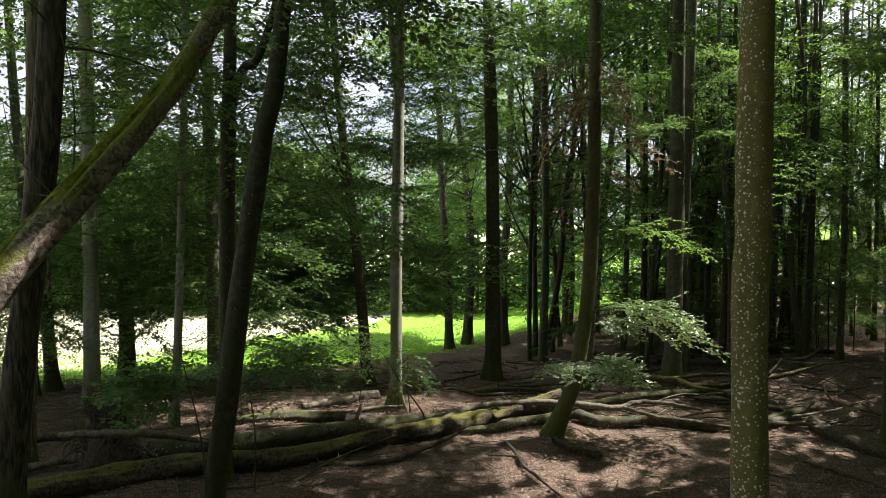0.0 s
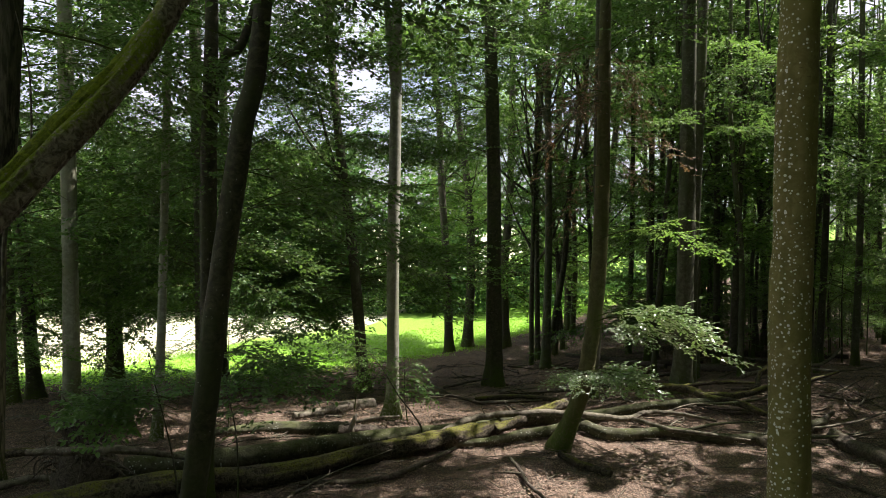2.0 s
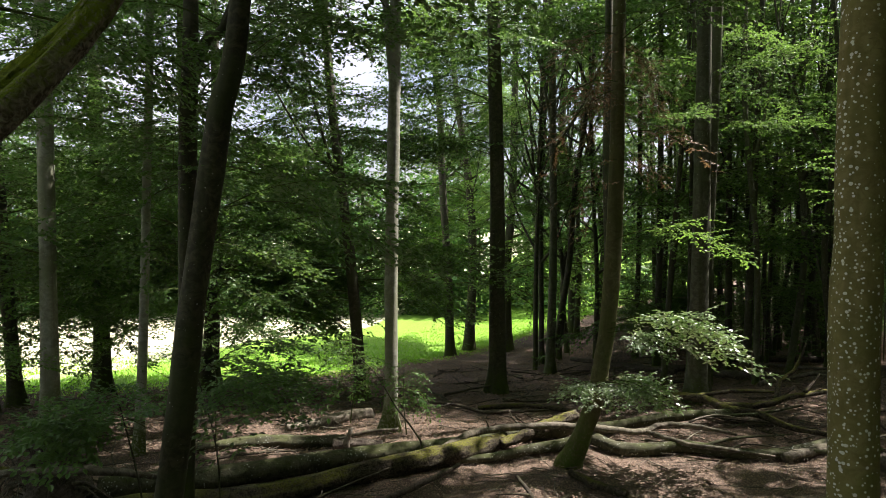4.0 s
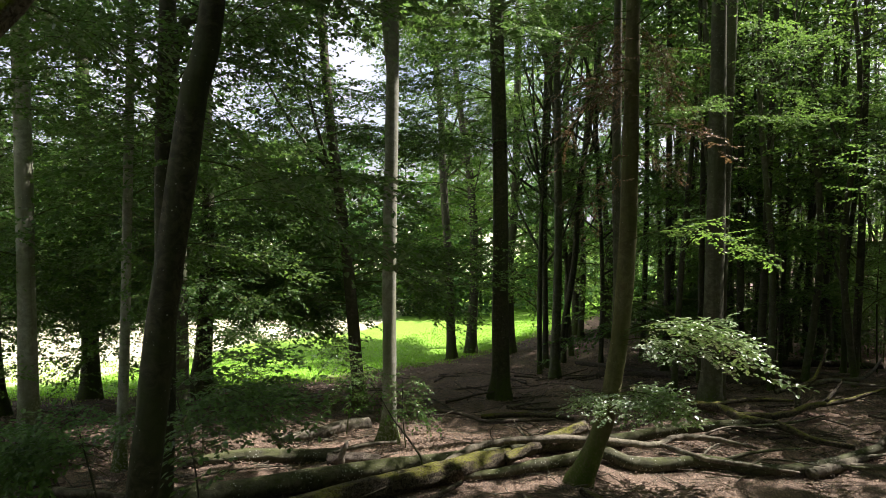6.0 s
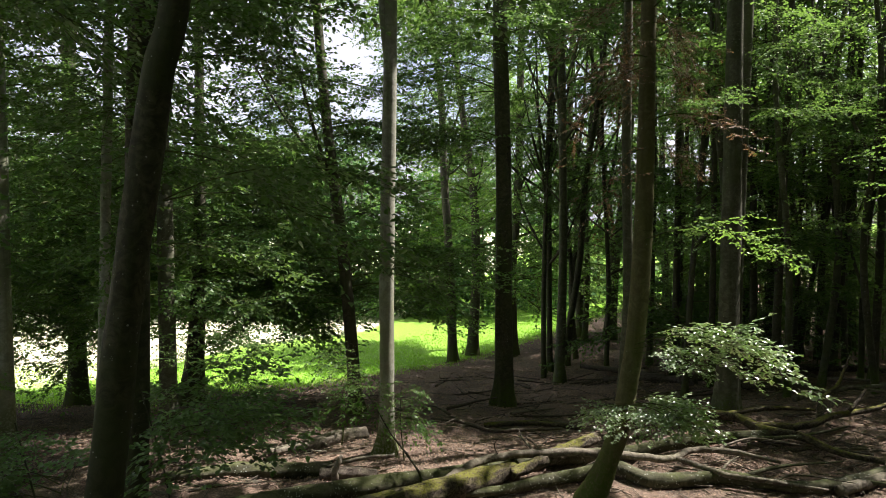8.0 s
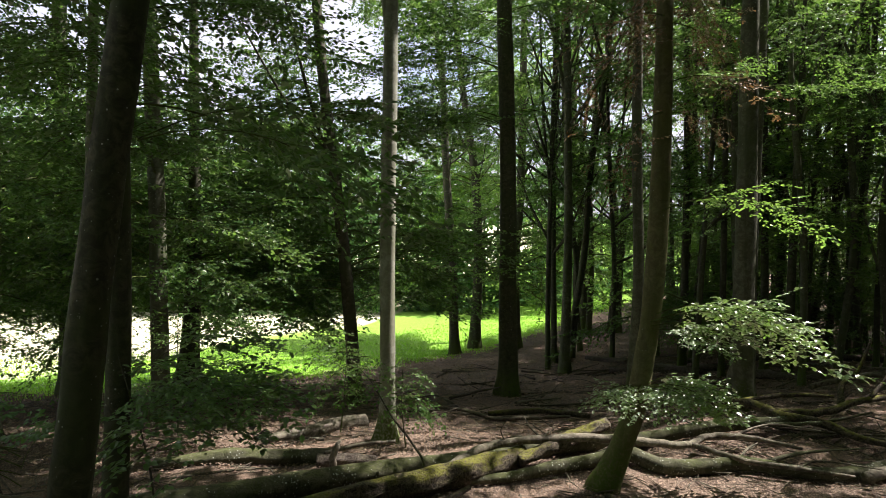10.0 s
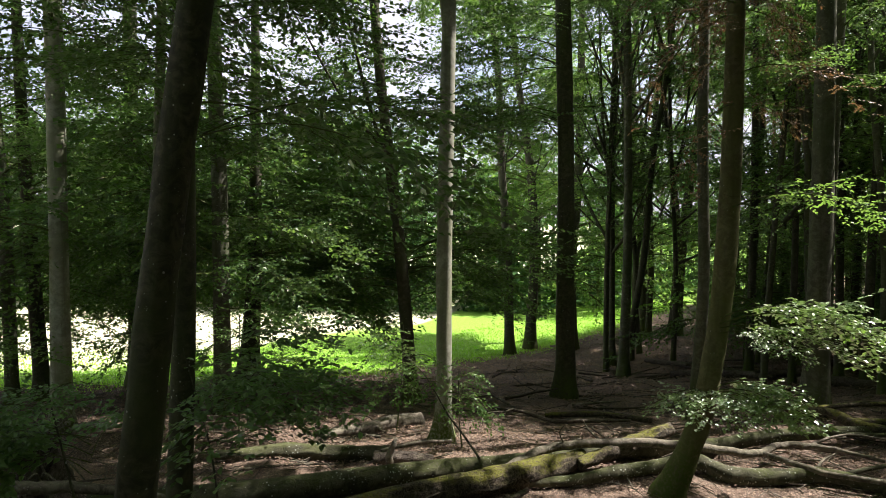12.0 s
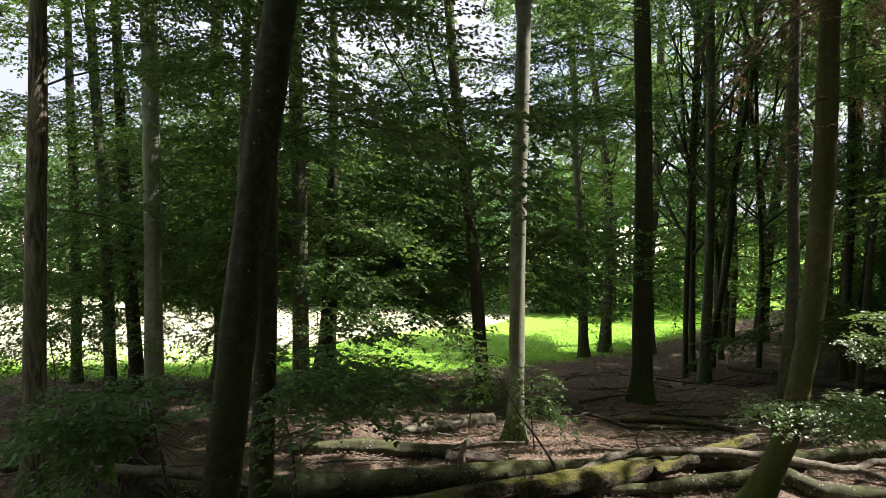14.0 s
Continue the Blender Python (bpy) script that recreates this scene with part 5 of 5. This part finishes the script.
# the leaning dead tree with moss along its upper side
SNAG_LINE = [(-5.95, 2.6, -0.1, 0.19), (-4.8, 4.2, 2.2, 0.168), (-3.68, 5.72, 4.53, 0.142), (-2.9, 6.8, 6.09, 0.122), (-2.5, 7.4, 7.24, 0.112), (-2.05, 8.2, 8.8, 0.10), (-1.6, 9.0, 10.6, 0.08)]
snag = branch_thing("leaning_dead_tree", SNAG_LINE, SNAG_MOSSY, "leaning dead tree with flaking bark and thick green moss", "dead tree", "forest trees", sides=36, rough=0.08, seed=51,
                    relief=((1.6, 0.20, 0.06), (7.0, 0.16, 0.22)), steps=16)
MOSS = log_material("green_moss", (0.082, 0.100, 0.008), (0.209, 0.246, 0.013), (0.155, 0.195, 0.009), 0.6, True, 0.0)
v, f = tube(curve_through([(x - 0.35 * r, y, float(ground_height(x, y)) + z + 0.42 * r, r * w) for (x, y, z, r), w in zip(SNAG_LINE[1:5], (0.7, 0.8, 0.72, 0.4))], 24), 30, 0.12, 5, relief=((3.0, 0.3, 0.3), (9.0, 0.2, 0.5)), caps=True)
part_mesh("moss", mesh_from("moss", v - np.array(snag.location), f, [MOSS]), snag, "thick green moss cushion")
branch_thing("dead_twig", [(-5.35, 8.6, 3.6, 0.014), (-5.3, 8.6, 4.6, 0.016), (-5.0, 8.6, 5.3, 0.014), (-4.95, 8.6, 6.4, 0.01), (-5.1, 8.6, 7.2, 0.006)], DEAD_PALE, "pale bare climbing stem against the dark trunk", "twig", "", sides=6, seed=52,
             forks=[[(-5.25, 8.6, 5.0, 0.012), (-5.7, 8.6, 5.1, 0.011), (-6.4, 8.6, 5.3, 0.006)], [(-5.25, 8.6, 5.02, 0.009), (-5.75, 8.6, 5.6, 0.008), (-5.9, 8.6, 6.3, 0.004)], [(-5.02, 8.6, 5.25, 0.009), (-4.5, 8.6, 5.0, 0.004)]])


# ---- upturned root plate ----
def root_plate(x, y):
    rng = np.random.default_rng(9)
    f = float(ground_height(x, y))
    base = new("root_plate")
    base.location = (x, y, f)
    tagged(base, "upturned root plate with bleached tangled roots", "root plate")
    lump = [(0, 0.1, -0.2, 0.55), (0.02, 0.1, 0.3, 0.5), (-0.03, 0.12, 0.75, 0.36), (0.05, 0.15, 1.15, 0.2), (0.02, 0.2, 1.4, 0.08)]
    v, fc = tube(curve_through(lump, 5), 16, 0.22, 3)
    part_mesh("root_stock", mesh_from("root_stock", v, fc, [DEAD_DARK]), base)
    for i in range(90):
        a, z = rng.uniform(0, 2 * math.pi), rng.uniform(0.1, 1.25)
        r0 = 0.42 * (1.25 - z * 0.7)
        out = rng.uniform(0.25, 0.75)
        p0 = np.array([math.cos(a) * r0 * 0.8, math.sin(a) * r0 * 0.5, z])
        p1 = p0 + np.array([math.cos(a) * out * 0.5 + rng.normal(0, 0.1), math.sin(a) * out * 0.35 - 0.05, rng.normal(0.12, 0.2)])
        p2 = p1 + np.array([math.cos(a) * out * 0.5 + rng.normal(0, 0.2), math.sin(a) * out * 0.3, rng.normal(-0.15, 0.3)])
        p2[2] = max(p2[2], 0.0)
        r = rng.uniform(0.006, 0.022)
        v, fc = tube(curve_through([(*p0, r * 1.3), (*p1, r), (*p2, r * 0.3)], 4), 5)
        part_mesh("root", mesh_from("root", v, fc, [DEAD_PALE if i % 3 else DEAD_DARK]), base)
    for i in range(80):      # the fine roots that stand up and hang over
        a, lean, long = rng.uniform(0, 2 * math.pi), rng.uniform(0.1, 0.9), rng.uniform(0.5, 1.05)
        p0 = np.array([math.cos(a) * 0.22, math.sin(a) * 0.18, rng.uniform(0.75, 1.3)])
        way = np.array([math.cos(a) * math.sin(lean), math.sin(a) * math.sin(lean) * 0.7, math.cos(lean)])
        p1 = p0 + way * long * 0.5
        p2 = p0 + way * long * 0.85 + np.array([math.cos(a) * 0.15, math.sin(a) * 0.1, -0.28 * long * rng.uniform(0.2, 1.6)])
        r = rng.uniform(0.004, 0.011)
        v, fc = tube(curve_through([(*p0, r * 1.3), (*p1, r), (*p2, r * 0.4)], 4), 4)
        part_mesh("root", mesh_from("root", v, fc, [DEAD_PALE]), base)


root_plate(-6.5, 12.2)


# ---- low leafy growth ----
def sapling(x, y, tall, count, spread, label, seed, meshes=None, low=0.35, bias=None, size=1.0, name="beech_sapling", tilt=-0.02):
    rng = np.random.default_rng(seed)
    f = float(ground_height(x, y))
    base = new(name)
    base.location = (x, y, f)
    tagged(base, label, "sapling", "beech saplings")
    path = curve_through([(0, 0, -0.1, 0.016), (rng.normal(0, 0.08), rng.normal(0, 0.08), tall * 0.5, 0.012), (rng.normal(0, 0.15), rng.normal(0, 0.15), tall, 0.006)], 6)
    v, fc = tube(path, 7, 0.05, seed)
    part_mesh("stem", mesh_from("stem", v, fc, [BARK_DARK]), base)
    for i in range(count):
        z = tall * rng.uniform(low, 1.0)
        az = rng.uniform(0, 2 * math.pi) if bias is None else rng.normal(bias[0], bias[1])
        put_bough(base, (x, y, f + z), az, size * spread / 2.2 * rng.uniform(0.6, 1.15), meshes or BOUGHS_NEAR, rng, rng.normal(tilt, 0.15), force=True)


sapling(-3.42, 9.0, 3.05, 9, 1.3, "young beech spreading flat dark green twigs beside a slanting trunk", 301, meshes=PLATES, low=0.72, bias=(-1.6, 0.8), tilt=0.12)
sapling(-3.3, 11.0, 2.8, 12, 1.75, "young beech spreading flat leafy twigs over the floor", 302, meshes=PLATES, low=0.68, bias=(1.3, 0.8), tilt=0.1)
sapling(-2.35, 17.6, 2.3, 24, 1.25, "slender beech shoot leafing beside a pale trunk", 305, meshes=SHOOTS, size=1.6, low=0.35)
sapling(-0.85, 16.4, 1.6, 16, 0.75, "small leafy beech shoot at the foot of a pale trunk", 306, meshes=SHOOTS, size=2.0, low=0.4)
sapling(-5.0, 15.6, 2.6, 9, 1.6, "young beech in the shade of the slope", 307, low=0.4)
sapling(-9.5, 14.0, 3.0, 10, 2.0, "young beech at the shaded slope", 308, low=0.4)


def arching_shoot():
    rng = np.random.default_rng(61)
    x, y = -0.52, 13.95
    f = float(ground_height(x, y))
    base = new("beech_sapling")
    base.location = (x, y, f)
    tagged(base, "thin arching beech shoot with drooping leafy twigs", "sapling", "beech saplings")
    stem = [(x, y, f, 0.028), (-0.42, 14.05, f + 0.45, 0.022), (-0.62, 14.1, f + 0.8, 0.018), (-0.95, 14.2, f + 1.2, 0.014), (-1.3, 14.3, f + 1.75, 0.009), (-1.65, 14.4, f + 2.1, 0.005)]
    v, fc = tube(curve_through(stem, 6), 7, 0.05, 3)
    part_mesh("stem", mesh_from("stem", v - np.array([x, y, f]), fc, [BARK_DARK]), base)
    for px, py, pz, az, sc in ((-1.2, 14.25, 1.75, -1.3, 0.9), (-1.45, 14.35, 2.0, -1.7, 1.0), (-1.5, 14.35, 2.1, 2.2, 0.8), (-1.6, 14.4, 2.2, -0.9, 0.9), (-1.25, 14.3, 1.75, 2.9, 0.8), (-0.95, 14.2, 1.55, 1.4, 1.0), (-0.75, 14.15, 1.45, 1.7, 0.9),
                               (-0.7, 14.1, 1.5, 1.2, 0.8), (-1.1, 14.25, 1.7, -2.4, 0.8), (-0.85, 14.2, 1.5, 2.4, 0.7), (-1.3, 14.3, 1.9, -0.4, 0.8), (-1.4, 14.3, 1.95, 3.3, 0.8)):
        put_bough(base, (px, py, f + pz), az, sc, SHOOTS, rng, rng.uniform(-0.5, 0.0), force=True)


arching_shoot()
rng = np.random.default_rng(44)
for i in range(12):      # boughs of the stout beech towards the meadow
    put_bough(straight, (1.83, 24, rng.uniform(6.6, 12.0)), rng.normal(-1.5, 0.55), rng.uniform(0.9, 1.5), BOUGHS, rng, rng.normal(0.05, 0.15))
hang(slanting, -2.35, 9.25, 9, 7.5, 8.6, 1.3, 0.7, 1.25, BOUGHS_NEAR, 431, 0.02)
for i in range(4):
    z = rng.uniform(8.0, 9.3)
    put_bough(slanting, (-2.4 + (z - 7.5) * 0.17, 9.25, z), rng.uniform(-1.6, 2.6), rng.uniform(0.7, 1.1), BOUGHS_NEAR, rng, rng.normal(-0.05, 0.12), force=True)
for i in range(6):      # boughs of the slanting beech that reach over the slope
    z = rng.uniform(4.7, 7.2)
    put_bough(slanting, (-2.75 + (z - 4.0) * 0.19, 9.25, z), rng.normal(1.15, 0.55), rng.uniform(0.75, 1.25), BOUGHS_NEAR, rng, rng.normal(-0.05, 0.12), force=True)
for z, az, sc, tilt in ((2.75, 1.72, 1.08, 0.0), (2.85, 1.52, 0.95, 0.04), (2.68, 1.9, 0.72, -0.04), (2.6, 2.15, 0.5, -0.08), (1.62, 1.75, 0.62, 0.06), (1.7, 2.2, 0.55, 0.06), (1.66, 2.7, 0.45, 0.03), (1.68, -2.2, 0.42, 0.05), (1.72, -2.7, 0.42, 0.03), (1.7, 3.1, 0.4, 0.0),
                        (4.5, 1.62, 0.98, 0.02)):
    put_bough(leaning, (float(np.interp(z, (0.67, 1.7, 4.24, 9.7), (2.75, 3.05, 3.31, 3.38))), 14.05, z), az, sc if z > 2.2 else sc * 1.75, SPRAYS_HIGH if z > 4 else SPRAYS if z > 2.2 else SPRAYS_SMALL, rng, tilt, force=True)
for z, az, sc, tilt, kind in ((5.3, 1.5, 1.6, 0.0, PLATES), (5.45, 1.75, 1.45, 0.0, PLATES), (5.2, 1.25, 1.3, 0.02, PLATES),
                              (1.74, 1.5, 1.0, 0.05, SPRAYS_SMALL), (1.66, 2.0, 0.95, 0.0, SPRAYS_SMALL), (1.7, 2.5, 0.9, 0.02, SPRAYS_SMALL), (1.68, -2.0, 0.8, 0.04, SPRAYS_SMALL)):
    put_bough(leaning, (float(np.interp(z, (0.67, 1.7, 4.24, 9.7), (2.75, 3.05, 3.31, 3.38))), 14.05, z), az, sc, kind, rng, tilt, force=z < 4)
DEAD_BOUGHS = [bough_mesh("withered_bough", 80 + i, length=2.0, droop=0.5, spread=0.7, leaf=0.052, twigs=16, leaf_mat=LEAF_DEAD, density=1.0, thin=0.4) for i in range(2)]
for i in range(26):
    put_bough(leaning, (3.35, 14.1, rng.uniform(6.0, 9.0)), rng.uniform(-2.3, 2.6), rng.uniform(0.4, 1.0), DEAD_BOUGHS, rng, rng.uniform(-0.9, 0.0), "withered brown leaves", force=True)


# ---- leaf litter, twigs and grass ----
def scatter_litter(count, start, deep, bunch, small, large, seed):
    rng = np.random.default_rng(seed)
    y = start + deep * rng.uniform(0, 1, count) ** bunch
    x = rng.uniform(-0.8, 0.8, count) * (y + 1)
    x, y = x[in_meadow(x, y) < -0.5], y[in_meadow(x, y) < -0.5]
    count = len(x)
    z = ground_height(x, y) + 0.02 + rng.uniform(0, 0.035, count)
    a = rng.uniform(0, 2 * np.pi, count)
    d = np.column_stack([np.cos(a), np.sin(a), rng.normal(0, 0.25, count)])
    n = np.column_stack([rng.normal(0, 0.4, (count, 2)), np.ones(count)])
    size = rng.uniform(small, large, count)
    v, f = leaf_quads(np.column_stack([x, y, z]), d / np.linalg.norm(d, axis=1)[:, None], n / np.linalg.norm(n, axis=1)[:, None], size, size * 0.65, False)
    tagged(new("leaf_litter", mesh_from("leaf_litter", v, f, [LITTER], shade=False)), "curled brown beech leaves strewn over the floor", "leaf litter", kind="stuff")


def scatter_twigs(count):
    rng = np.random.default_rng(13)
    pieces = []
    for i in range(count):
        y = 8.5 + 18 * rng.uniform() ** 1.3
        x = rng.uniform(-0.75, 0.75) * (y + 1)
        a, l, r = rng.uniform(0, 6.28), 0.15 + 1.1 * rng.uniform() ** 2, 0.003 + 0.011 * rng.uniform() ** 2
        rows = []
        for k in (0, 0.35, 0.7, 1):
            px, py = x + math.cos(a) * l * k + rng.normal(0, 0.025), y + math.sin(a) * l * k + rng.normal(0, 0.025)
            rows.append((px, py, float(ground_height(px, py)) + 0.035 + rng.uniform(0, 0.04), r * (1.1 - 0.7 * k)))
        pieces.append(tube(rows, 4))
    v, f = joined(pieces)
    tagged(new("twigs", mesh_from("twigs", v, f, [DEAD_PALE])), "small dead twigs strewn over the floor", "twigs", kind="stuff")


def meadow_grass(count):
    rng = np.random.default_rng(14)
    x = rng.uniform(-24, 14, count)
    y = np.maximum(31.5 + 0.53 * x, 36 + 1.35 * x) + 14 * rng.uniform(0, 1, count) ** 1.7 - 0.6 + rng.normal(0, 0.8, count)
    z = ground_height(x, y) - 0.02
    d = np.column_stack([rng.normal(0, 0.3, (count, 2)), np.ones(count)])
    n = rng.normal(0, 1, (count, 3))
    size = rng.uniform(0.05, 0.13, count)
    v, f = leaf_quads(np.column_stack([x, y, z]), d / np.linalg.norm(d, axis=1)[:, None], n / np.linalg.norm(n, axis=1)[:, None], size, size * 0.35 + 0.02, False)
    tagged(new("grass", mesh_from("grass", v, f, [GRASS], shade=False)), "bright green sunlit meadow grass", "grass", kind="stuff")


scatter_litter(64000, 8.5, 17, 1.5, 0.03, 0.065, 12)
scatter_litter(56000, 15, 18, 1.2, 0.04, 0.075, 15)
scatter_litter(26000, 23, 22, 1.0, 0.07, 0.13, 16)
scatter_twigs(5200)
meadow_grass(36000)
